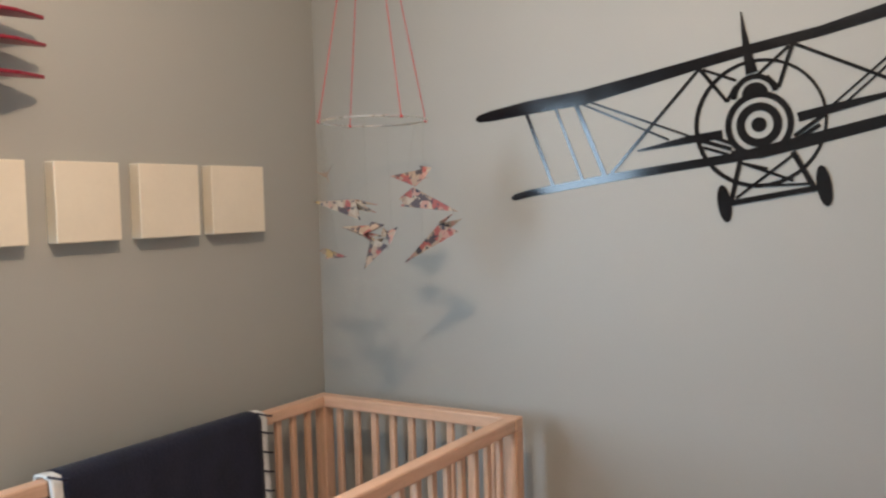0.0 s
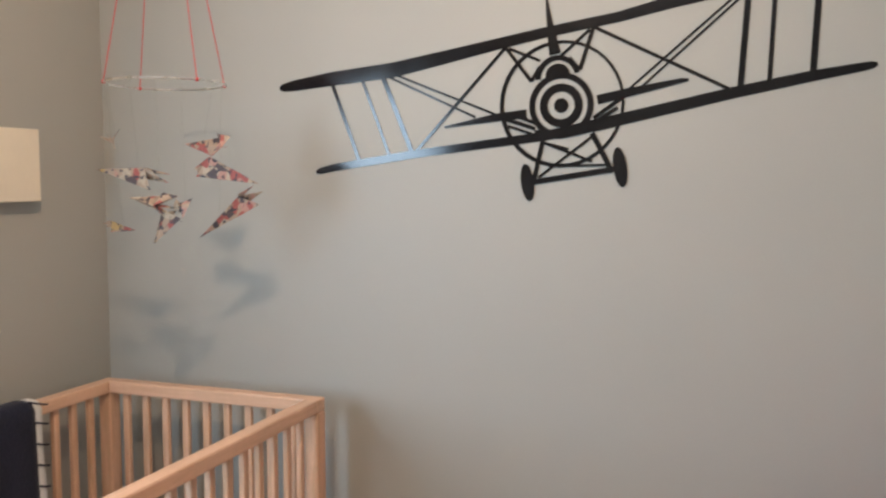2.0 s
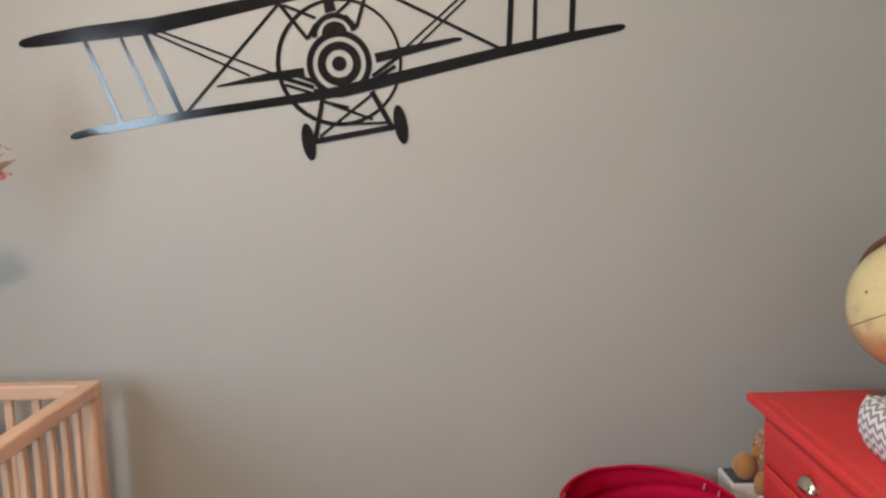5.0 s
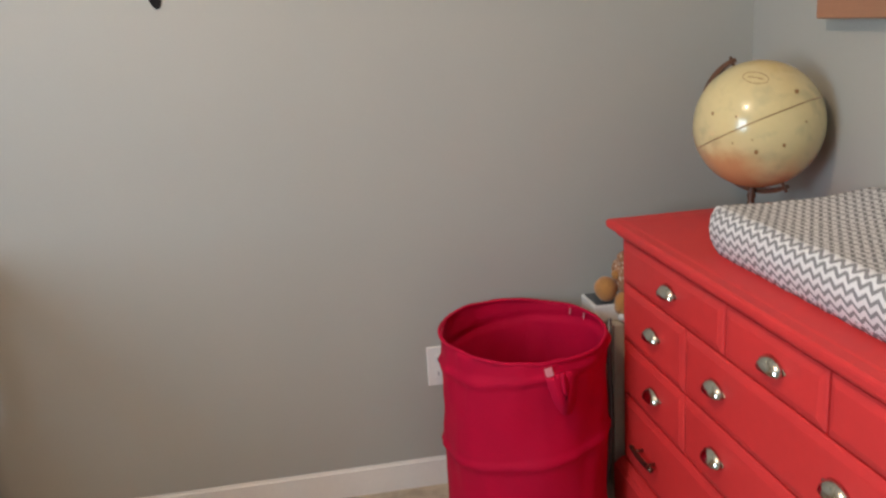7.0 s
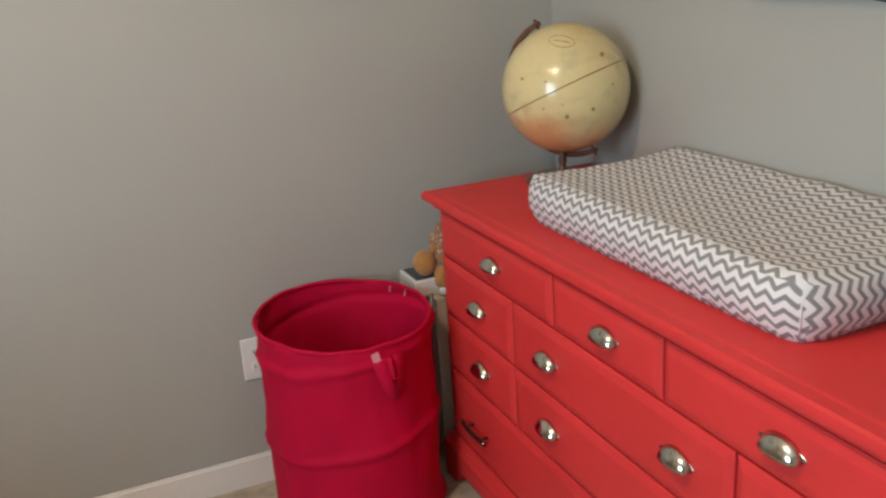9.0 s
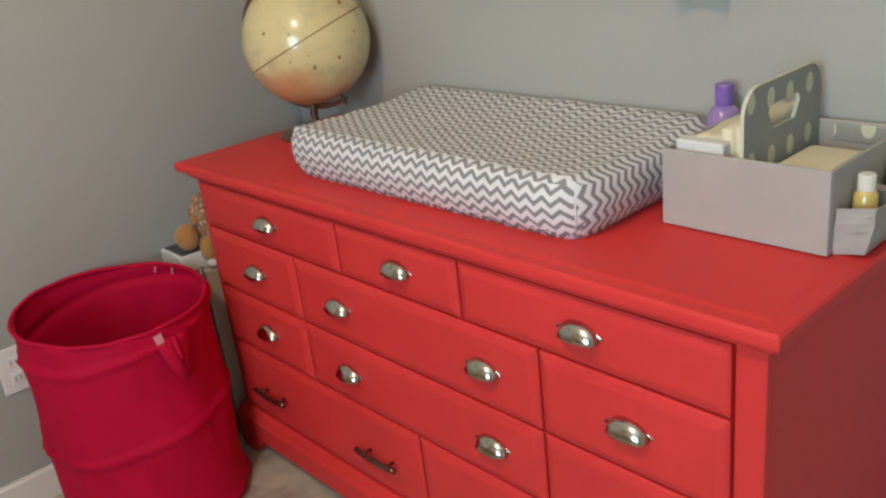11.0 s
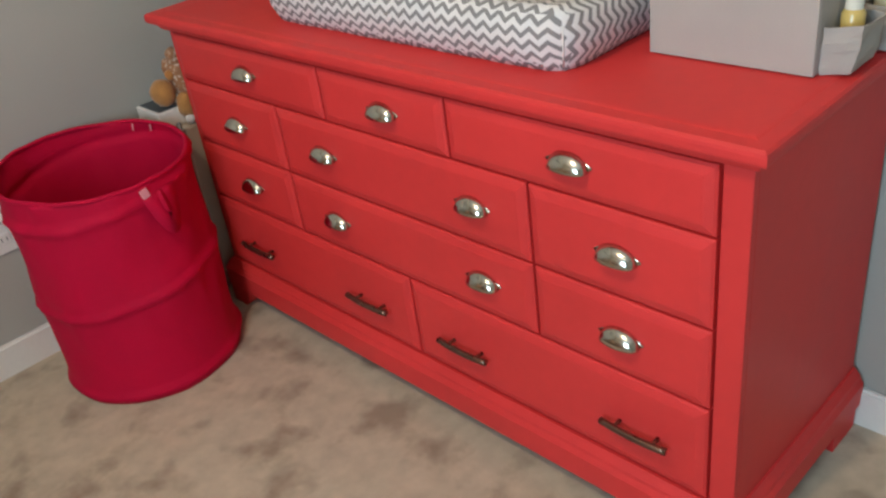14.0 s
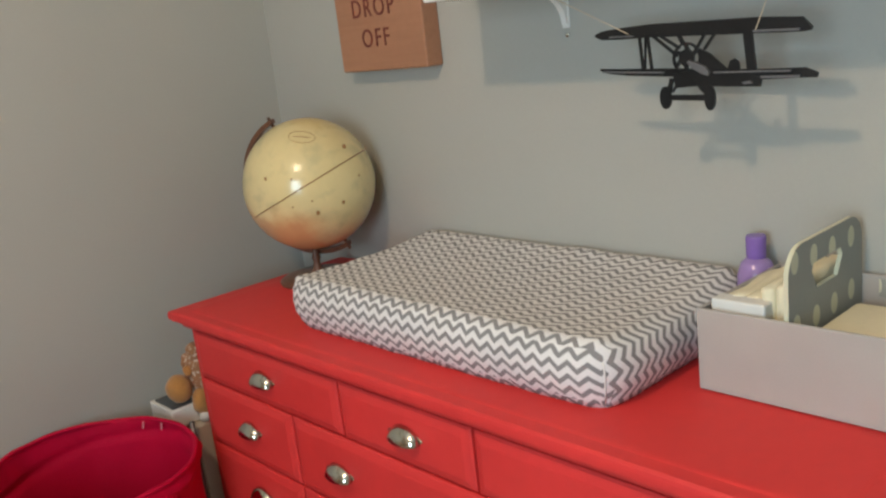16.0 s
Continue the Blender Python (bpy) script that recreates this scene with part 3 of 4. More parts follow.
def dart(y, nose, wing_a, wing_b, crease, thick=0.0012, lean=0.010):
    """A folded dart from its nose, its two wing tips and the end of its crease, all (x, z); the crease stands off by lean."""
    bm = bmesh.new()
    n, a, b, c = (Vector((p[0], y, p[1])) for p in (nose, wing_a, wing_b, crease))
    c.y -= lean
    a.y += lean * 0.6
    b.y -= lean * 0.5
    keel = (a + b) / 2 + (c - n) * 0.10
    keel.y += lean * 1.2
    for f in ((n, a, c), (n, c, b), (n, c, keel), (a, a.lerp(n, 0.25) + Vector((0, -0.008, 0.012)), c)):
        bm.faces.new([bm.verts.new(p) for p in f])
    bmesh.ops.remove_doubles(bm, verts=bm.verts, dist=1e-5)
    bmesh.ops.solidify(bm, geom=bm.faces[:], thickness=thick)
    ob = part("paper_plane", bm, COMIC, mobile, "folded comic paper dart")
    layer = ob.data.uv_layers.new(name="print")
    for p in ob.data.polygons:
        for li in p.loop_indices:
            v = ob.data.vertices[ob.data.loops[li].vertex_index].co
            layer.data[li].uv = (v.x + 0.3 * v.y, v.z + 0.3 * v.y)
    m = (n + c) / 2
    top = Vector((MX, MY, MZ)) + (Vector((m.x, m.y, 0)) - Vector((MX, MY, 0))).normalized() * MR
    part("thread", tube(bmesh.new(), [m, top], 0.0002, 4), NICKEL, mobile, "fine thread")


dart(-0.320, (0.524, 1.484), (0.653, 1.500), (0.608, 1.453), (0.639, 1.474))
dart(-0.340, (0.748, 1.385), (0.563, 1.425), (0.573, 1.403), (0.617, 1.452))
dart(-0.286, (0.539, 1.250), (0.694, 1.380), (0.719, 1.334), (0.664, 1.353))
dart(-0.418, (0.332, 1.422), (0.546, 1.408), (0.499, 1.370), (0.488, 1.417))
dart(-0.418, (0.432, 1.352), (0.567, 1.354), (0.587, 1.296), (0.521, 1.334))
dart(-0.422, (0.503, 1.240), (0.528, 1.326), (0.587, 1.304), (0.555, 1.319))
dart(-0.427, (0.620, 1.352), (0.564, 1.334), (0.593, 1.304), (0.588, 1.329), lean=0.006)
dart(-0.379, (0.314, 1.504), (0.354, 1.494), (0.351, 1.487), (0.356, 1.491), lean=0.004)
dart(-0.379, (0.377, 1.521), (0.349, 1.495), (0.354, 1.489), (0.351, 1.492), lean=0.004)
dart(-0.379, (0.360, 1.470), (0.349, 1.494), (0.356, 1.492), (0.352, 1.495), lean=0.004)
dart(-0.379, (0.417, 1.270), (0.315, 1.286), (0.342, 1.264), (0.349, 1.293), lean=0.004)


# ---------------------------------------------------------------- dresser
DX0, DX1, DYL, DYR = 2.39, 2.835, -0.226, -1.630
TOPZ = 0.772
dresser = thing("dresser", ((DX0 + DX1) / 2, (DYL + DYR) / 2, 0), "long red painted wooden dresser with many drawers", "dresser")
part("carcass", boxed(DX0 + 0.012, DX1, DYR, DYL, 0.085, TOPZ - 0.032, bevel=0.003), RED, dresser)


def moulding(rows, name, left=1.0):
    """A moulded band round the front and both ends: rows of (overhang, z)."""
    bm = bmesh.new()
    loops = []
    for o, z in rows:
        loops.append([bm.verts.new(p) for p in ((DX0 - o, DYL + o * left, z), (DX0 - o, DYR - o, z), (DX1, DYR - o, z), (DX1, DYL + o * left, z))])
    for a, b in zip(loops, loops[1:]):
        for i in range(4):
            bm.faces.new((a[i], a[(i + 1) % 4], b[(i + 1) % 4], b[i]))
    bm.faces.new(loops[0])
    bm.faces.new(loops[-1])
    return part(name, bm, RED, dresser)


moulding([(0.008, 0.732), (0.012, 0.738), (0.015, 0.745), (0.0235, 0.7465), (0.026, 0.7485), (0.027, 0.7525), (0.027, 0.7605), (0.026, 0.7655), (0.022, 0.7692), (0.002, 0.7702), (-0.001, 0.7713), (-0.005, TOPZ), (-0.012, TOPZ + 0.0003)], "top_board", left=1.75)
moulding([(0.020, 0.045), (0.022, 0.050), (0.022, 0.098), (0.016, 0.108), (0.014, 0.114), (0.008, 0.122), (0.004, 0.128), (-0.01, 0.129)], "plinth")
for y, s in ((DYL + 0.018, -1), (DYR - 0.018, 1)):
    for x0, x1 in ((DX0 - 0.022, DX0 + 0.07), (DX1 - 0.10, DX1 - 0.002)):
        bm = bmesh.new()
        front = x0 < DX0
        prof = [(0, 0.05), (0, 0.0), (0.055, 0.0), (0.062, 0.012), (0.078, 0.022), (0.085, 0.035), (0.10, 0.05)]
        slab(bm, prof, 0.09, Matrix.Translation((x0, y, 0)) @ Matrix(((0, 0, 1, 0), (s, 0, 0, 0), (0, 1, 0, 0), (0, 0, 0, 1))))
        part("foot", bm, RED, dresser)
for y0, y1 in ((DYR, -1.588), (-0.243, DYL)):
    part("stile", boxed(DX0, DX0 + 0.014, y0, y1, 0.12, 0.740, bevel=0.002), RED, dresser)


def cup_pull(parent, y, z, x=DX0):
    """Shell-shaped bin pull with a flanged back plate."""
    bm = bmesh.new()
    n, rings = 18, 7
    W, Hh, D = 0.035, 0.011, 0.021
    grid = []
    for j in range(rings + 1):
        b = j / rings * math.pi / 2
        row = []
        for i in range(n + 1):
            a = math.pi * i / n
            row.append(bm.verts.new((x - 0.002 - D * math.sin(b) * math.sin(a) ** 0.6, y + W * math.cos(a), z - 0.012 + (Hh + 0.012) * math.sin(a) * math.cos(b) + 0.004 * (1 - math.sin(b)) )))
        grid.append(row)
    for a, b in zip(grid, grid[1:]):
        for i in range(n):
            bm.faces.new((a[i], a[i + 1], b[i + 1], b[i]))
    bmesh.ops.remove_doubles(bm, verts=bm.verts, dist=1e-4)
    bmesh.ops.recalc_face_normals(bm, faces=bm.faces)
    bmesh.ops.solidify(bm, geom=bm.faces[:], thickness=0.0015)
    slab(bm, [(y + 0.042 * math.cos(t), z - 0.004 + 0.0125 * math.copysign(abs(math.sin(t)) ** 1.5, math.sin(t))) for t in (2 * math.pi * i / 32 for i in range(32))], 0.002, Matrix(((0, 0, -1, x), (1, 0, 0, 0), (0, 1, 0, 0), (0, 0, 0, 1))))
    return part("cup_handle", bm, NICKEL, parent, "shiny nickel cup handle", smooth=True)


def bar_pull(parent, y, z, x=DX0):
    bm = bmesh.new()
    pts = [(x - 0.024 + 0.004 * (abs(i - 6) / 6) ** 2, y - 0.062 + 0.124 * i / 12, z) for i in range(13)]
    tube(bm, pts, 0.0062, 8)
    for s in (-0.036, 0.036):
        tube(bm, [(x - 0.001, y + s, z), (x - 0.022, y + s, z)], 0.0035, 8)
    return part("bar_handle", bm, BRONZE, parent, "slim dark bronze bar handle", smooth=True)


def drawer(y0, y1, z0, z1, cups=(), bars=()):
    """Raised drawer front with a bevelled lip, y0 the end nearer the corner."""
    bm = bmesh.new()
    g = 0.0018
    a0, a1, b0, b1 = y1 + g, y0 - g, z0 + g, z1 - g
    x = DX0
    loops = []
    for inset, dx in ((0, 0.012), (0, -0.003), (0.004, -0.006), (0.016, -0.010), (0.020, -0.0105)):
        loops.append([bm.verts.new((x + dx, y, z)) for y, z in ((a0 + inset, b0 + inset), (a1 - inset, b0 + inset), (a1 - inset, b1 - inset), (a0 + inset, b1 - inset))])
    for p, q in zip(loops, loops[1:]):
        for i in range(4):
            bm.faces.new((p[i], p[(i + 1) % 4], q[(i + 1) % 4], q[i]))
    bm.faces.new(loops[0])
    bm.faces.new(loops[-1])
    d = part("drawer", bm, RED, dresser)
    for y in cups:
        cup_pull(d, y, (z0 + z1) / 2 + 0.0065, x - 0.0105)
    for y in bars:
        bar_pull(d, y - 0.008, (z0 + z1) / 2 - 0.004, x - 0.0105)


YL, YR = -0.245, -1.586
drawer(YL, -0.762, 0.6185, 0.728, cups=(-0.520,))
drawer(-0.764, -1.096, 0.6185, 0.728, cups=(-0.946,))
drawer(-1.098, YR, 0.6185, 0.728, cups=(-1.352,))
drawer(YL, -0.593, 0.4675, 0.6175, cups=(-0.436,))
drawer(-0.595, -1.261, 0.4675, 0.6175, cups=(-0.742, -1.142))
drawer(-1.263, YR, 0.4675, 0.6175, cups=(-1.432,))
drawer(YL, -0.593, 0.3215, 0.4665, cups=(-0.440,))
drawer(-0.595, -1.261, 0.3215, 0.4665, cups=(-0.744, -1.148))
drawer(-1.263, YR, 0.3215, 0.4665, cups=(-1.435,))
drawer(YL, -0.934, 0.135, 0.3205, bars=(-0.405, -0.802))
drawer(-0.936, YR, 0.135, 0.3205, bars=(-1.078, -1.458))


# ---------------------------------------------------------------- changing pad
def changing_pad():
    e = thing("changing_pad", (2.64, -0.925, TOPZ), "contoured changing pad in grey and white chevron cover", "changing pad")
    x0, x1, y0, y1 = 2.445, 2.836, -1.302, -0.540
    nx, ny = 28, 56
    bm = bmesh.new()

    def height(s):
        return 0.088 + (0.014 if s < 0 else 0.020) * abs(s) ** 2.0

    def spot(i, j):
        s, t = 2 * i / nx - 1, 2 * j / ny - 1
        cx = math.copysign(min(abs(s), 1), s)
        k = 1 - 0.10 * (abs(s) ** 7) * (abs(t) ** 12)
        return ((x0 + x1) / 2 + cx * (x1 - x0) / 2 * k, (y0 + y1) / 2 + t * (y1 - y0) / 2 * (1 - 0.045 * (abs(s) ** 7) * (abs(t) ** 12)))
    top = []
    for i in range(nx + 1):
        row = []
        for j in range(ny + 1):
            x, y = spot(i, j)
            s, t = 2 * i / nx - 1, 2 * j / ny - 1
            edge = max(abs(s), abs(t))
            z = TOPZ + height(s) + 0.007 * (1 - abs(s)) * abs(t) ** 6 - 0.012 * max(0, (edge - 0.93) / 0.07) ** 2 + 0.0022 * noise.noise((x * 14, y * 14, 0)) + 0.0016 * noise.noise((x * 40, y * 40, 5))
            row.append(bm.verts.new((x, y, z)))
        top.append(row)
    for i in range(nx):
        for j in range(ny):
            bm.faces.new((top[i][j], top[i + 1][j], top[i + 1][j + 1], top[i][j + 1]))
    rim = [(i, 0) for i in range(nx)] + [(nx, j) for j in range(ny)] + [(i, ny) for i in range(nx, 0, -1)] + [(0, j) for j in range(ny, 0, -1)]
    prev = [top[i][j] for i, j in rim]
    c = Vector(((x0 + x1) / 2, (y0 + y1) / 2, 0))
    for k, (f, out) in enumerate(((0.85, 0.006), (0.6, 0.010), (0.35, 0.006), (0.14, -0.002), (0.0, -0.010))):
        cur = []
        for v, (i, j) in zip(prev if k == 0 else base, rim):
            if k == 0:
                b = v.co.copy()
            else:
                b = v
            d = Vector((b.x - c.x, b.y - c.y, 0))
            n = Vector((math.copysign(1, d.x) if i in (0, nx) else 0, math.copysign(1, d.y) if j in (0, ny) else 0, 0)).normalized()
            wr = 0.0022 * noise.noise((b.x * 30, b.y * 30, f * 4)) + 0.0022 * (1 - f) * noise.noise((b.x * 75, b.y * 75, f * 6))
            cur.append(bm.verts.new((b.x + n.x * (out + wr), b.y + n.y * (out + wr), TOPZ + 0.001 + (b.z - TOPZ) * f)))
        if k == 0:
            base = [p.co.copy() for p in prev]
        for a in range(len(rim)):
            b2 = (a + 1) % len(rim)
            bm.faces.new((prev[a], prev[b2], cur[b2], cur[a]))
        prev = cur
    bm.faces.new(prev)
    uv_by_side(part("cover", bm, CHEVRON, e, smooth=True))
    px, py = (x0 + x1) / 2 - (x1 - x0) / 2 * 0.90, (y0 + y1) / 2 - (y1 - y0) / 2 * 0.955
    pts = [(px - o, py - o, TOPZ + z) for o, z in ((-0.012, 0.091), (0.0, 0.086), (0.0055, 0.070), (0.0075, 0.050), (0.004, 0.028), (-0.003, 0.008))]
    part("corner_seam", tube(bmesh.new(), pts, 0.0016, 6), CARD, e, "white stitched corner seam", smooth=True)


changing_pad()

# ---------------------------------------------------------------- globe
GX, GY, GZ, GR = 2.690, -0.318, 0.994, 0.149
VIEW_R, VIEW_N = Vector((0.83, -0.555, 0)), Vector((-0.55, -0.82, 0.155)).normalized()
VIEW_U = VIEW_N.cross(VIEW_R).normalized()
UP = Vector((-0.331, 0.221, 0.917))
UP = (UP - UP.dot(VIEW_N) * VIEW_N).normalized()
ARM = Vector((-0.83 * 0.86 + 0.555 * 0.5, 0.555 * 0.86 + 0.83 * 0.5, 0))
ARM = (ARM - ARM.dot(UP) * UP).normalized()
AXIS = Matrix((-ARM, UP.cross(-ARM), UP)).transposed().to_4x4()
globe = thing("desk_globe", (GX, GY, TOPZ), "antique cream desk globe on a dark wooden stand", "globe")
bm = bmesh.new()
bmesh.ops.create_uvsphere(bm, u_segments=64, v_segments=40, radius=GR, matrix=Matrix.Translation((GX, GY, GZ)))
print_land(GLOBE, (GX, GY, GZ), (-0.85 * VIEW_U - 0.45 * VIEW_R + 0.15 * VIEW_N).normalized(), (0.66, 0.29, 0.12))
print_land(GLOBE, (GX, GY, GZ), (0.86 * VIEW_U + 0.10 * VIEW_R - 0.30 * VIEW_N).normalized(), (0.70, 0.47, 0.16))
ball = part("ball", bm, GLOBE, globe, smooth=True)
GM = Matrix.Translation((GX, GY, GZ)) @ AXIS
eq = [GM @ Vector(((GR + 0.0002) * math.cos(a), (GR + 0.0002) * math.sin(a), 0)) for a in (2 * math.pi * i / 96 for i in range(96))]
part("equator_band", tube(bmesh.new(), eq, 0.0014, 6, closed=True), INK, ball, "brown printed equator line")
arc = [GM @ Vector((-(GR + 0.012) * math.cos(a), 0, (GR + 0.012) * math.sin(a))) for a in (radians(-92 + 184 * i / 40) for i in range(41))]
bm = bmesh.new()
side = (GM.to_3x3() @ Vector((0, 1, 0))).normalized()
prev = None
for p in arc:
    d = (Vector((GX, GY, GZ)) - p).normalized()
    cur = [bm.verts.new(p + side * s * 0.009 + d * t * 0.005) for s, t in ((-1, -1), (1, -1), (1, 1), (-1, 1))]
    if prev:
        for i in range(4):
            bm.faces.new((prev[i], prev[(i + 1) % 4], cur[(i + 1) % 4], cur[i]))
    else:
        bm.faces.new(cur)
    prev = cur
bm.faces.new(prev)
part("meridian_arm", bm, WALNUT, globe, "dark brown half-round arm")
for s in (1, -1):
    p = GM @ Vector((0, 0, s * (GR + 0.012)))
    part("pivot_pin", tube(bmesh.new(), [GM @ Vector((0, 0, s * (GR - 0.004))), GM @ Vector((0, 0, s * (GR + 0.024)))], 0.004, 8), BRONZE, globe)
part("stem", lathe(bmesh.new(), ((0.020, 0.018), (0.011, 0.026), (0.008, 0.04), (0.011, 0.052), (0.007, 0.062), (0.010, 0.074)), (GX - 0.01, GY + 0.004, TOPZ), 18), WALNUT, globe, smooth=True)
part("base", lathe(bmesh.new(), ((0.088, 0.0), (0.090, 0.006), (0.082, 0.012), (0.060, 0.016), (0.022, 0.019)), (GX - 0.01, GY + 0.004, TOPZ), 36), WALNUT, globe, "round dark wooden base", smooth=True)


def stamp(p, q, rp, rq, name, hollow=True, turn=0.0):
    """A small printed mark on the ball, at p to the side and q upwards of its sunny face."""
    bm = bmesh.new()
    pts = []
    for x, y in circle(p, q, rp, rq, 24, turn):
        d = x * VIEW_R + y * VIEW_U + math.sqrt(max(0.02, 1 - x * x - y * y)) * VIEW_N
        pts.append(Vector((GX, GY, GZ)) + d.normalized() * (GR + 0.0004))
    if hollow:
        tube(bm, pts, 0.0007, 4, closed=True)
    else:
        bm.faces.new([bm.verts.new(v) for v in pts])
    part(name, bm, INK, ball)


stamp(-0.01, 0.67, 0.19, 0.085, "printed_label", turn=-12)
stamp(-0.01, 0.67, 0.13, 0.010, "printed_label", False, turn=-12)
for p, q, s in ((-0.60, 0.15, 0.022), (-0.24, 0.09, 0.014), (0.57, 0.46, 0.030), (0.06, -0.43, 0.028), (0.44, -0.33, 0.024), (0.0, -0.25, 0.012), (-0.28, -0.30, 0.012), (0.72, 0.02, 0.014)):
    stamp(p, q, s, s * 1.2, "printed_mark", False)


# ---------------------------------------------------------------- wall sign
SX = ROOM_X - 0.045
sign = thing("wooden_sign", (SX, -0.50, 1.23), "brown stained wooden sign with dark red stencilled lettering", "sign")
part("board", boxed(SX, ROOM_X, -0.638, -0.356, 1.227, 1.50, bevel=0.004), BOARD, sign)


def lettering(text, y, z, size, parent):
    """Raised letters on the board, facing into the room."""
    cu = bpy.data.curves.new("lettering", "FONT")
    cu.body, cu.size, cu.extrude, cu.align_x, cu.space_character = text, size, 0.0008, "CENTER", 1.25
    ob = bpy.data.objects.new("lettering", cu)
    scene.collection.objects.link(ob)
    bpy.context.view_layer.update()
    me = bpy.data.meshes.new_from_object(ob.evaluated_get(bpy.context.evaluated_depsgraph_get()))
    bpy.data.objects.remove(ob)
    me.transform(Matrix(((0, 0, -1, SX - 0.0008), (-1, 0, 0, y), (0, 1, 0, z), (0, 0, 0, 1))) @ Matrix.Diagonal((0.86, 1, 1, 1)))
    me.materials.clear()
    me.materials.append(LETTER)
    o = new("lettering", me)
    o.parent = parent
    o.matrix_parent_inverse = parent.matrix_basis.inverted()
    return o


lettering("DROP", -0.485, 1.341, 0.054, sign)
lettering("OFF", -0.485, 1.278, 0.054, sign)

# ---------------------------------------------------------------- shelf above the dresser, with its brackets
SHZ = 1.342
shelf = thing("wall_shelf", (ROOM_X - 0.1, -1.2, SHZ), "white painted box shelf fixed to the wall on brackets", "shelf")
part("board", boxed(ROOM_X - 0.23, ROOM_X, -1.78, -0.847, SHZ, SHZ + 0.020, bevel=0.003), WHITE, shelf)
part("back_panel", boxed(ROOM_X - 0.012, ROOM_X, -1.762, -0.865, SHZ + 0.020, SHZ + 0.24), WHITE, shelf)
for y in (-1.780, -0.865):
    part("end_panel", boxed(ROOM_X - 0.23, ROOM_X, y, y + 0.018, SHZ + 0.020, SHZ + 0.24, bevel=0.002), WHITE, shelf)
for y in (-0.964, -1.62):
    bm = bmesh.new()
    prof = [(0.004, 0.0), (0.004, -0.062)] + [(0.008 + 0.062 * (1 - math.cos(a)), -0.062 + 0.053 * math.sin(a)) for a in (radians(90 * i / 10) for i in range(11))] + [(0.075, 0.0)]
    slab(bm, prof, 0.012, Matrix.Translation((ROOM_X, y - 0.006, SHZ)) @ Matrix(((-1, 0, 0, 0), (0, 0, 1, 0), (0, 1, 0, 0), (0, 0, 0, 1))))
    bracket = part("bracket", bm, WHITE, shelf, "white curved shelf bracket")
    part("wall_plate", boxed(ROOM_X - 0.004, ROOM_X, y - 0.008, y + 0.008, SHZ - 0.068, SHZ, bevel=0.0015), WHITE, bracket)
    part("screw", lathe(bmesh.new(), ((0.004, 0.0), (0.004, 0.002), (0.002, 0.003)), (ROOM_X, y, SHZ - 0.080), 12, pose(0, 0, 0, 0, -90, 0)), NICKEL, bracket)

# ---------------------------------------------------------------- hanging metal biplane
PX = 2.712
biplane = thing("metal_biplane", (PX, -1.30, 1.2), "black cut metal biplane hanging on thin cords", "hanging ornament")
PSIDE = Matrix(((0, 0, 1, PX - 0.002), (-1, 0, 0, 0), (0, 1, 0, 0), (0, 0, 0, 1)))


cuts = []


def metal(name, *outlines, rings=(), x=0.0, mat=None):
    bm = bmesh.new()
    cuts.append(name)
    x -= 0.00008 * len(cuts)
    for o in outlines:
        slab(bm, o, 0.004, Matrix.Translation((x, 0, 0)) @ PSIDE)
    for a, b in rings:
        slab(bm, a, 0.004, Matrix.Translation((x, 0, 0)) @ PSIDE, hole=b)
    return part(name, bm, mat or IRON, biplane)


metal("upper_wing", ribbon([(1.124, 1.2595, 0.003), (1.136, 1.2590, 0.013), (1.170, 1.2595, 0.017), (1.223, 1.2600, 0.019), (1.388, 1.2545, 0.021), (1.448, 1.2510, 0.019), (1.461, 1.2445, 0.005)]))
metal("lower_wing", ribbon([(1.130, 1.208, 0.003), (1.145, 1.205, 0.007), (1.180, 1.202, 0.010), (1.265, 1.198, 0.012)]),
      ribbon([(1.262, 1.197, 0.014), (1.328, 1.192, 0.016), (1.394, 1.190, 0.014), (1.452, 1.190, 0.013), (1.468, 1.186, 0.006)]))
for y0, z0, y1, z1, w in ((1.203, 1.257, 1.207, 1.204, 0.0035), (1.217, 1.257, 1.222, 1.203, 0.0035), (1.374, 1.250, 1.379, 1.194, 0.013),
                          (1.226, 1.253, 1.266, 1.221, 0.0035), (1.232, 1.256, 1.270, 1.232, 0.0035), (1.313, 1.253, 1.298, 1.231, 0.0035),
                          (1.329, 1.252, 1.309, 1.228, 0.0035), (1.268, 1.254, 1.276, 1.238, 0.005), (1.2105, 1.200, 1.2145, 1.256, 0.002)):
    metal("strut", line(y0, z0, y1, z1, w))
metal("engine", circle(1.281, 1.218, 0.012), rings=[(circle(1.281, 1.217, 0.0225), circle(1.281, 1.217, 0.0195))])
for a in range(0, 360, 60):
    metal("engine_rib", line(1.281 + 0.010 * math.cos(radians(a + 15)), 1.218 + 0.010 * math.sin(radians(a + 15)), 1.281 + 0.021 * math.cos(radians(a + 35)), 1.218 + 0.021 * math.sin(radians(a + 35)), 0.005))
metal("fuselage", [(1.262, 1.176), (1.258, 1.197), (1.300, 1.200), (1.302, 1.230), (1.318, 1.222), (1.344, 1.199), (1.349, 1.211), (1.355, 1.213), (1.361, 1.208), (1.362, 1.198), (1.394, 1.186), (1.391, 1.174), (1.336, 1.176), (1.30, 1.178)])
metal("rudder_tab", [(1.366, 1.181), (1.378, 1.183), (1.382, 1.179), (1.370, 1.178)], x=-0.003, mat=GREYTIN)
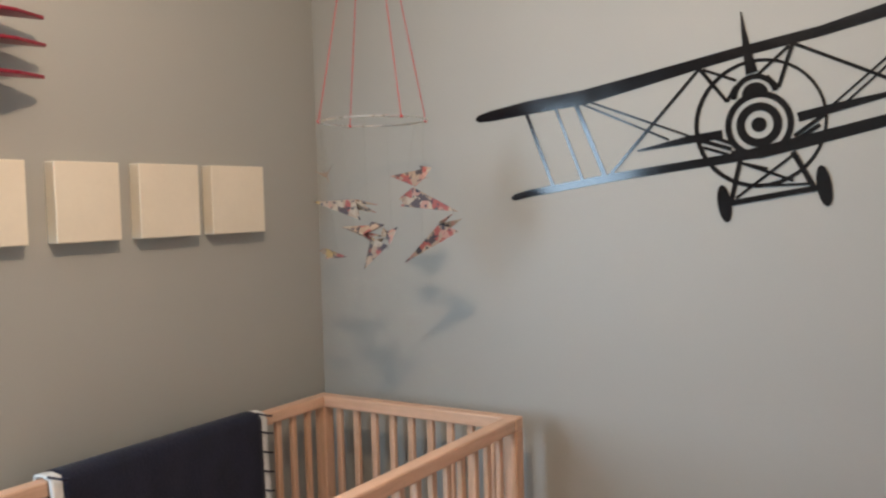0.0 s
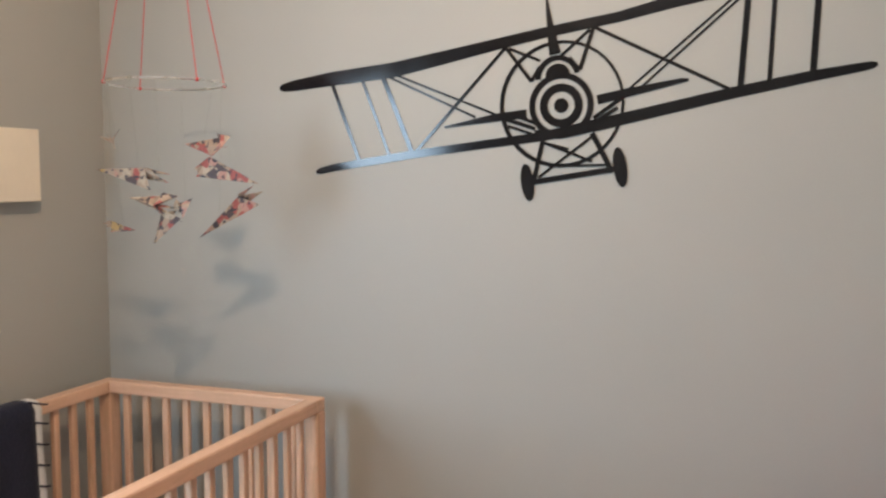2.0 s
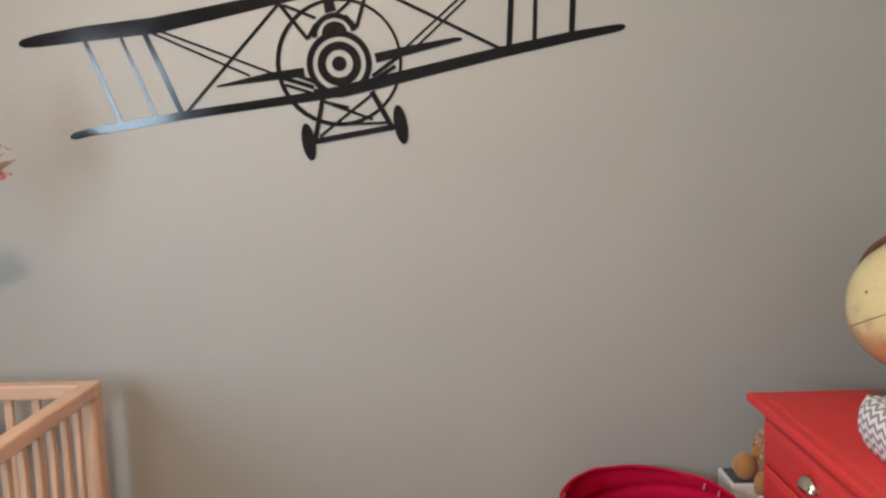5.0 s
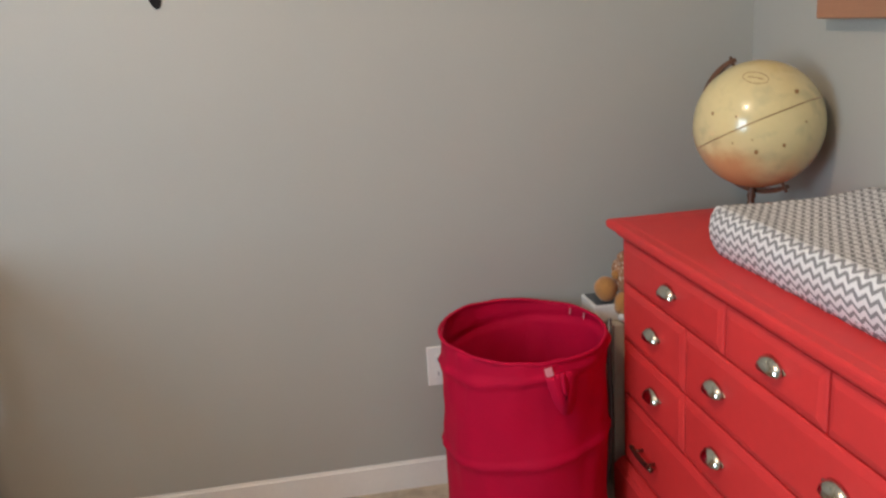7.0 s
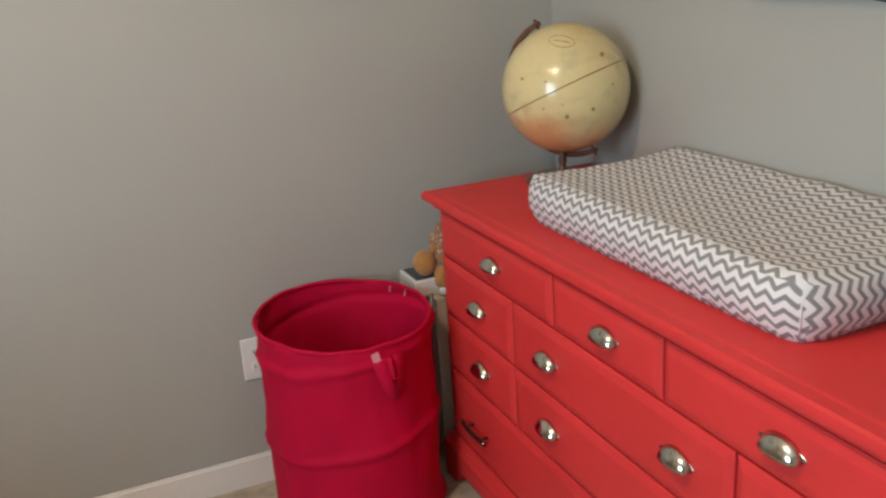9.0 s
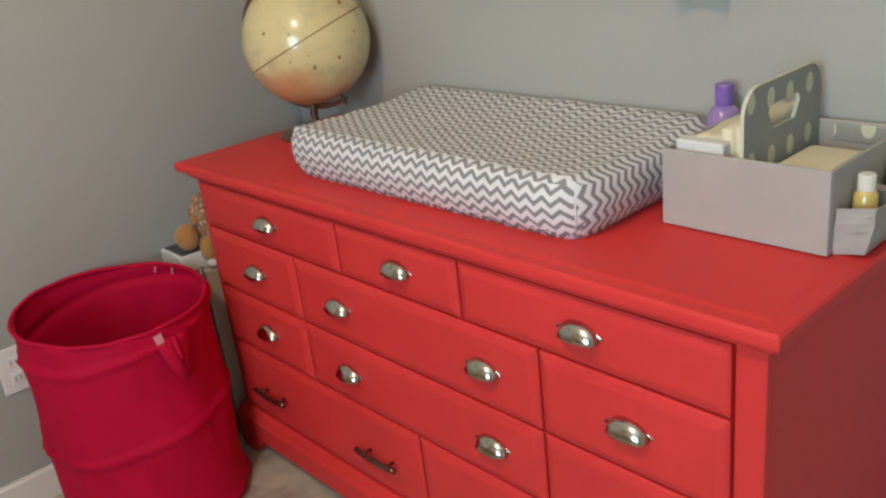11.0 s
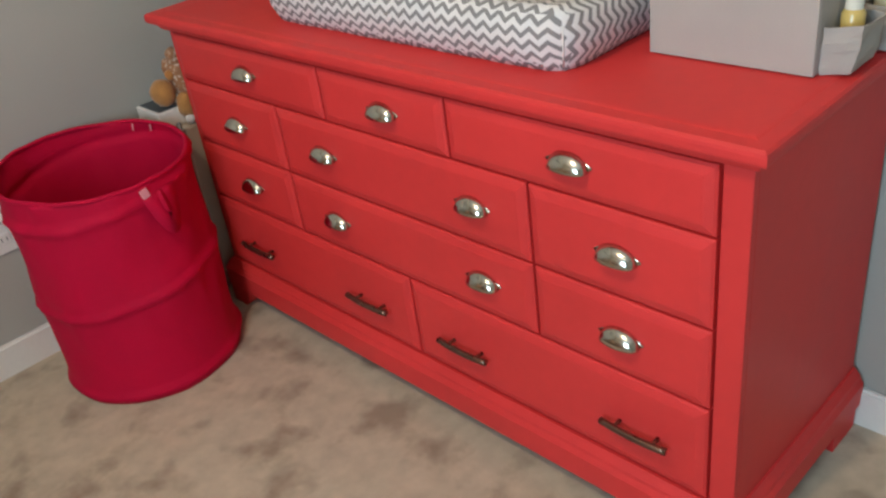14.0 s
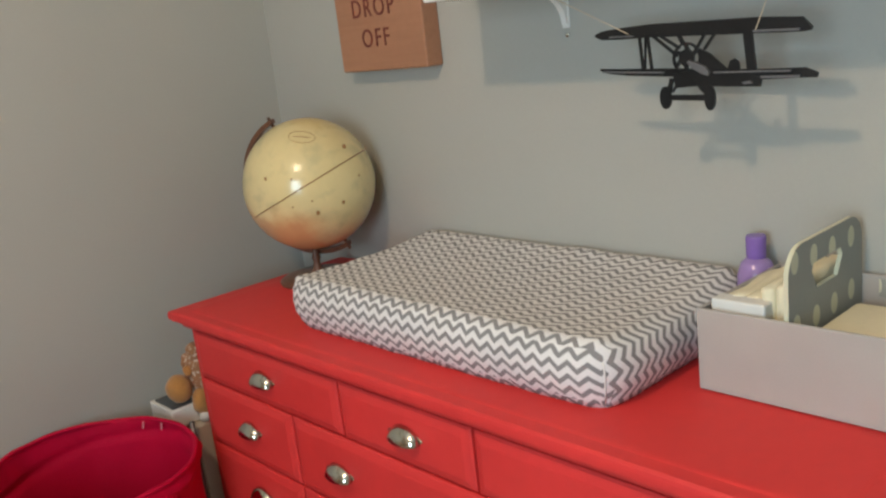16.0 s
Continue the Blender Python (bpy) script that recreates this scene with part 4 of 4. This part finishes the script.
for y0, z0, y1, z1, w in ((1.256, 1.190, 1.249, 1.166, 0.006), (1.268, 1.188, 1.256, 1.170, 0.003), (1.300, 1.188, 1.314, 1.166, 0.006), (1.290, 1.188, 1.308, 1.168, 0.003), (1.246, 1.163, 1.314, 1.161, 0.008)):
    metal("gear_strut", line(y0, z0, y1, z1, w))
metal("wheel", circle(1.2445, 1.1625, 0.0095, 0.0165, 24))
metal("wheel", circle(1.3160, 1.1610, 0.0085, 0.0180, 24))
metal("propeller", ribbon([(1.286, 1.213, 0.003), (1.296, 1.207, 0.010), (1.310, 1.200, 0.011), (1.318, 1.194, 0.005)]), x=-0.004, mat=GREYTIN)
metal("highlight_line", line(1.139, 1.2045, 1.245, 1.1995, 0.0022), x=-0.003, mat=GREYTIN)
metal("highlight_line", line(1.154, 1.256, 1.196, 1.2545, 0.002), x=-0.003, mat=GREYTIN)
metal("highlight_line", line(1.325, 1.196, 1.435, 1.1935, 0.0022), x=-0.003, mat=GREYTIN)
metal("highlight_line", line(1.394, 1.187, 1.448, 1.186, 0.003), x=-0.003, mat=GREYTIN)
metal("highlight_line", line(1.385, 1.2475, 1.448, 1.245, 0.003), x=-0.003, mat=GREYTIN)
for y0, z0, y1, z1 in ((-1.187, 1.258, -1.010, 1.342), (-1.386, 1.246, -1.425, 1.342)):
    part("cord", tube(bmesh.new(), [(PX - 0.004, y0, z0), (PX, y1, z1)], 0.0008, 5), CORD, biplane, "thin pale cord")


# ---------------------------------------------------------------- caddy and bottles
KX0, KX1, KY0, KY1, KZ = 2.588, 2.828, -1.606, -1.353, 0.892
caddy = thing("nappy_caddy", ((KX0 + KX1) / 2, (KY0 + KY1) / 2, TOPZ), "grey canvas storage caddy with a dotted handle divider", "caddy")
for x0, x1, y0, y1 in ((KX0, KX0 + 0.006, KY0, KY1), (KX1 - 0.006, KX1, KY0, KY1), (KX0 + 0.006, KX1 - 0.006, KY0, KY0 + 0.006), (KX0 + 0.006, KX1 - 0.006, KY1 - 0.006, KY1)):
    part("panel", boxed(x0, x1, y0, y1, TOPZ + 0.002, KZ, bevel=0.002), GREYCLOTH, caddy)
part("bottom", boxed(KX0 + 0.005, KX1 - 0.005, KY0 + 0.005, KY1 - 0.005, TOPZ + 0.001, TOPZ + 0.008), GREYCLOTH, caddy)
KM = -1.474
outline = [(KX0 + 0.007, TOPZ + 0.01), (KX1 - 0.007, TOPZ + 0.01)] + [(KX1 - 0.047 + 0.040 * math.cos(radians(a)), 0.944 + 0.040 * math.sin(radians(a))) for a in range(0, 91, 9)] \
    + [(KX0 + 0.047 + 0.040 * math.cos(radians(a)), 0.944 + 0.040 * math.sin(radians(a))) for a in range(90, 181, 9)]
n = len(outline)
hx, hz = (KX0 + KX1) / 2, 0.934
hole = []
for i, (x, z) in enumerate(outline):
    a = math.atan2((z - hz) / 0.10, (x - hx) / 0.105)
    hole.append((hx + 0.046 * math.copysign(abs(math.cos(a)) ** 0.7, math.cos(a)), hz + 0.024 * math.copysign(abs(math.sin(a)) ** 0.8, math.sin(a))))
bm = slab(bmesh.new(), outline, 0.006, Matrix(((1, 0, 0, 0), (0, 0, -1, KM), (0, 1, 0, 0), (0, 0, 0, 1))), hole=hole)
ob = part("handle_divider", bm, DOTTED, caddy, "dotted grey cloth divider with a handle hole")
layer = ob.data.uv_layers.new(name="cloth")
for p in ob.data.polygons:
    for li in p.loop_indices:
        c = ob.data.vertices[ob.data.loops[li].vertex_index].co
        layer.data[li].uv = (c.x, c.z * 0.7) if abs(p.normal.y) > 0.5 else (0.0, 0.0)
for x0, x1, depth in ((2.603, 2.702, 0.046), (2.714, 2.818, 0.060)):
    bm = bmesh.new()
    ys = KY0
    prof = [(x0, ys), (x0 + 0.012, ys - depth), (x1 - 0.012, ys - depth), (x1, ys)]
    loops = []
    for z, k in ((TOPZ + 0.002, 0.80), (TOPZ + 0.02, 0.95), (TOPZ + 0.045, 1.0), (TOPZ + 0.066, 1.04)):
        loops.append([bm.verts.new((x, ys + (y - ys) * k + 0.003 * noise.noise((x * 60, z * 60, 1)), z + 0.004 * noise.noise((x * 50, y * 50, z * 9)))) for x, y in prof])
    for a, b in zip(loops, loops[1:]):
        for i in range(3):
            bm.faces.new((a[i], a[i + 1], b[i + 1], b[i]))
    bm.faces.new(loops[0])
    bmesh.ops.subdivide_edges(bm, edges=bm.edges[:], cuts=2, use_grid_fill=True)
    for v in bm.verts:
        v.co += 0.0042 * noise.noise_vector(v.co * 48)
    bmesh.ops.solidify(bm, geom=bm.faces[:], thickness=0.002)
    part("side_pocket", bm, GREYCLOTH, caddy, "gathered grey cloth side pocket")


bm = boxed(KX1 - 0.0095, KX1 - 0.0063, KY0 + 0.012, KM - 0.030, TOPZ + 0.09, KZ - 0.004, bevel=0.001)
lining = part("lining", bm, DOTTED, caddy, "pale dotted cloth lining")
layer = lining.data.uv_layers.new(name="cloth")
for p in lining.data.polygons:
    for li in p.loop_indices:
        c = lining.data.vertices[lining.data.loops[li].vertex_index].co
        layer.data[li].uv = (c.y, c.z * 0.7)


def pads(y0, y1, x0, x1, z, count, name, label, mat):
    """A leaning row of folded soft pads inside the caddy."""
    for i in range(count):
        y = y0 + (y1 - y0) * (i + 0.5) / count
        w = abs(y1 - y0) / count
        e = thing(name, ((x0 + x1) / 2, y, TOPZ + 0.008), label, "nappy", "nappies in the caddy")
        bm = boxed(x0, x1, y - w * 0.48, y + w * 0.48, TOPZ + 0.009, z - 0.0075 * i + 0.004 * math.sin(i * 2.3), bevel=min(0.008, w * 0.3), seg=2)
        bmesh.ops.subdivide_edges(bm, edges=[k for k in bm.edges if k.calc_length() > 0.03], cuts=6, use_grid_fill=True)
        for v in bm.verts:
            v.co += 0.0038 * noise.noise_vector(v.co * 55)
        part("folded_pad", bm, mat, e, smooth=True)


pads(-1.467, -1.364, KX0 + 0.035, KX1 - 0.03, 0.926, 5, "nappy", "folded cream disposable nappy standing in the caddy", DIAPER)
wipes = thing("wipes_pack", (2.70, -1.537, TOPZ), "cream soft pack of wipes lying in the caddy", "wipes")
part("pack", boxed(KX0 + 0.02, KX1 - 0.05, KY0 + 0.012, KM - 0.014, TOPZ + 0.009, 0.866, bevel=0.010, seg=3), DIAPER, wipes, smooth=True)
cream_box = thing("cream_box", (2.616, -1.405, 0.885), "small white box lying on the nappies", "box")
part("carton", box(bmesh.new(), 2.603, 2.631, -1.444, -1.367, 0.880, 0.904, bevel=0.003), CARD, cream_box)


def bottle(name, x, y, z, rows, cap_rows, mat, cap_mat, label, flat=1.0):
    e = thing(name, (x, y, z), label, "bottle")
    b = part("body", lathe(bmesh.new(), rows, (x, y, z), 28, Matrix.Diagonal((flat, 1, 1, 1))), mat, e, smooth=True)
    part("cap", lathe(bmesh.new(), cap_rows, (x, y, z), 24), cap_mat, e, smooth=False)
    return e


bottle("lotion_bottle", 2.802, -1.330, TOPZ, ((0.026, 0.0), (0.029, 0.005), (0.030, 0.08), (0.029, 0.106), (0.023, 0.125), (0.014, 0.133)),
       ((0.0140, 0.133), (0.0150, 0.136), (0.0155, 0.165), (0.0140, 0.168)), LILAC, PURPLE, "lilac lotion bottle with a purple cap")
bottle("oil_bottle", 2.653, -1.6245, TOPZ + 0.008, ((0.013, 0.0), (0.0155, 0.003), (0.0155, 0.066), (0.010, 0.074)),
       ((0.0115, 0.072), (0.0115, 0.092), (0.010, 0.094)), AMBER, IVORY, "small yellow oil bottle with a white cap")
bottle("powder_bottle", 2.768, -1.634, TOPZ + 0.006, ((0.022, 0.0), (0.026, 0.006), (0.027, 0.13), (0.023, 0.165), (0.014, 0.178)),
       ((0.0145, 0.176), (0.0145, 0.200), (0.012, 0.203)), POWDER, PALEBLUE, "tall cream powder bottle with a pale blue cap")


# ---------------------------------------------------------------- laundry hamper
def hamper():
    cx, cy, h = 2.122, -0.234, 0.522
    e = thing("laundry_hamper", (cx, cy, 0), "crimson nylon pop-up laundry hamper, open at the top", "hamper")
    seg, rows = 72, 64
    bm = bmesh.new()
    grid = []
    for k in range(rows + 1):
        z = h * k / rows
        row = []
        for i in range(seg):
            a = 2 * math.pi * i / seg
            r = 0.2085
            for turn_z in (0.02, 0.255, 0.475):
                dz = z - (turn_z + (0.006 if turn_z < 0.1 else 0.028) * math.sin(a + 1.9))
                r += 0.0075 * math.exp(-(dz / 0.010) ** 2)
            belly = math.sin(math.pi * ((z - 0.02) % 0.245) / 0.245)
            r -= 0.006 * belly
            r += (0.004 + 0.006 * min(1, z / 0.3)) * noise.noise((math.cos(a) * 2.4, math.sin(a) * 2.4, z * 6)) + 0.005 * min(1, z / 0.2) * noise.noise((math.cos(a) * 7, math.sin(a) * 9, z * 9 + 2 * a)) - 0.010 * (z > 0.46) * abs(noise.noise((math.cos(a) * 5, math.sin(a) * 5, 7)))
            zz = z + (0.012 * math.sin(a - 0.4) if k == rows else 0.012 * math.sin(a - 0.4) * z / h)
            row.append(bm.verts.new((cx - 0.003 * (1 - z / h) + r * math.cos(a), cy + r * math.sin(a), zz)))
        grid.append(row)
    for a, b in zip(grid, grid[1:]):
        for i in range(seg):
            bm.faces.new((a[i], a[(i + 1) % seg], b[(i + 1) % seg], b[i]))
    bm.faces.new(grid[0])
    bmesh.ops.recalc_face_normals(bm, faces=bm.faces)
    bmesh.ops.solidify(bm, geom=bm.faces[:], thickness=0.003)
    part("body", bm, HAMPER, e, smooth=True)
    rim = [(cx + (0.205 + 0.006 * noise.noise((math.cos(a) * 2, math.sin(a) * 2, 4))) * math.cos(a), cy + (0.205 + 0.006 * noise.noise((math.cos(a) * 2, math.sin(a) * 2, 4))) * math.sin(a), h + 0.012 * math.sin(a - 0.4) + 0.005 * noise.noise((math.cos(a) * 3, math.sin(a) * 3, 1))) for a in (2 * math.pi * i / 64 for i in range(64))]
    part("rim", tube(bmesh.new(), rim, 0.005, 8, closed=True), HAMPER, e, smooth=True)

    def strap(deg, name, droop):
        a0 = radians(deg)
        bm = bmesh.new()
        prev = None
        for i in range(17):
            t = i / 16
            a = a0 + (t - 0.5) * 0.17
            z = h - 0.035 - droop * math.sin(math.pi * t)
            r = 0.212 + 0.018 * math.sin(math.pi * t)
            c = Vector((cx + r * math.cos(a), cy + r * math.sin(a), z))
            out = Vector((math.cos(a), math.sin(a), 0))
            along = Vector((-math.sin(a) * math.sin(math.pi * t), math.cos(a) * math.sin(math.pi * t), abs(math.cos(math.pi * t)) + 0.1)).normalized()
            wdir = Vector((-math.sin(a) * math.cos(math.pi * t), math.cos(a) * math.cos(math.pi * t), math.sin(math.pi * t))).normalized()
            cur = [bm.verts.new(c + wdir * s * 0.024 + out * q * 0.0012) for s, q in ((-1, -1), (1, -1), (1, 1), (-1, 1))]
            if prev:
                for k in range(4):
                    bm.faces.new((prev[k], prev[(k + 1) % 4], cur[(k + 1) % 4], cur[k]))
            else:
                bm.faces.new(cur)
            prev = cur
        bm.faces.new(prev)
        part(name, bm, HAMPER, e, "folded red carrying strap", smooth=True)

    strap(-80, "strap", 0.075)
    for deg, z in ((-89, h - 0.026), (22, h - 0.012), (36, h - 0.010)):
        a = radians(deg)
        r = 0.214 if deg < 0 else 0.199
        w = 0.009 if deg < 0 else 0.0018
        bm = boxed(-0.001, 0.001, -w, w, -0.014 if deg < 0 else -0.009, 0.008, bevel=0.0005)
        m = pose(cx + r * math.cos(a), cy + r * math.sin(a), z, 12, 0, deg)
        for v in bm.verts:
            v.co = m @ v.co
        part("tag", bm, RED_TAG, e, "small pale pink stitched tag")


RED_TAG = material("pink_thread", (0.75, 0.30, 0.34), 0.8)
hamper()

# ---------------------------------------------------------------- wall socket
socket = thing("wall_socket", (1.945, 0, 0.356), "white plastic double wall socket", "socket")
part("plate", boxed(1.908, 1.980, -0.006, 0.002, 0.299, 0.413, bevel=0.003), PLATE, socket)
for z in (0.335, 0.377):
    part("outlet_face", boxed(1.928, 1.960, -0.0085, -0.004, z - 0.014, z + 0.014, bevel=0.003), PLATE, socket)
for z in (0.335, 0.377):
    for x in (1.938, 1.950):
        part("slot", boxed(x - 0.001, x + 0.001, -0.0092, -0.006, z - 0.005, z + 0.005), DARKCARD, socket)

# ---------------------------------------------------------------- between dresser and wall
stand = thing("storage_tower", (2.46, -0.09, 0), "narrow beige storage carton standing beside the dresser", "box")
part("tower", boxed(2.385, 2.62, -0.165, -0.03, 0.002, 0.475, bevel=0.004), CARD2, stand)
carton = thing("carton", (2.42, -0.08, 0.476), "small white carton with a dark printed top", "box")
part("box", boxed(2.345, 2.50, -0.135, -0.022, 0.476, 0.522, bevel=0.003), CARD, carton)
part("printed_top", boxed(2.353, 2.415, -0.128, -0.030, 0.5205, 0.524, bevel=0.001), DARKCARD, carton, "dark printed top")


def giraffe_toy():
    """A slumped soft toy: spotted cloth body, round brown feet, one pale paw hanging down."""
    toy = thing("giraffe_toy", (2.44, -0.11, 0.524), "small plush giraffe with a spotted cloth body slumped on a carton", "soft toy")
    bm = bmesh.new()
    for slot, c, r, st in ((1, (2.440, -0.118, 0.590), 0.036, (0.9, 1, 1.7)), (1, (2.428, -0.128, 0.640), 0.018, (1, 1, 1.3)), (1, (2.418, -0.100, 0.612), 0.012, (1, 1, 1.8)),
                           (0, (2.385, -0.112, 0.560), 0.033, (0.9, 1, 1.05)), (0, (2.418, -0.148, 0.524), 0.029, (0.8, 0.8, 1.15)), (2, (2.414, -0.158, 0.492), 0.013, (1, 0.9, 1)),
                           (0, (2.405, -0.128, 0.600), 0.010, (1, 1, 1.4))):
        before = set(bm.faces)
        bmesh.ops.create_icosphere(bm, subdivisions=3, radius=r, matrix=Matrix.Translation(c) @ Matrix.Diagonal((*st, 1)))
        for f in bm.faces:
            if f not in before:
                f.material_index = slot
    for v in bm.verts:
        v.co += 0.003 * noise.noise_vector(v.co * 70)
    ob = part("toy_body", bm, PLUSH, toy, smooth=True)
    ob.data.materials.append(SPOTTED)
    ob.data.materials.append(CARD)


giraffe_toy()
dark = thing("folded_stroller_strap", (2.36, -0.12, 0), "dark cloth strap hanging beside the dresser", "strap")
part("strap", tube(bmesh.new(), [(2.37, -0.178, 0.50), (2.366, -0.180, 0.40), (2.372, -0.181, 0.20), (2.36, -0.178, 0.05), (2.35, -0.176, 0.012)], 0.006, 8), GREYTIN, dark, smooth=True)
adapter = thing("power_adapter", (2.335, -0.150, 0), "small black power adapter lying on the carpet", "adapter")
part("case", boxed(2.312, 2.356, -0.172, -0.130, 0.0, 0.030, bevel=0.004), DARKCARD, adapter)
part("lead", tube(bmesh.new(), [(2.334, -0.130, 0.014), (2.345, -0.10, 0.006), (2.37, -0.06, 0.005), (2.40, -0.018, 0.010)], 0.003, 6), DARKCARD, adapter, smooth=True)
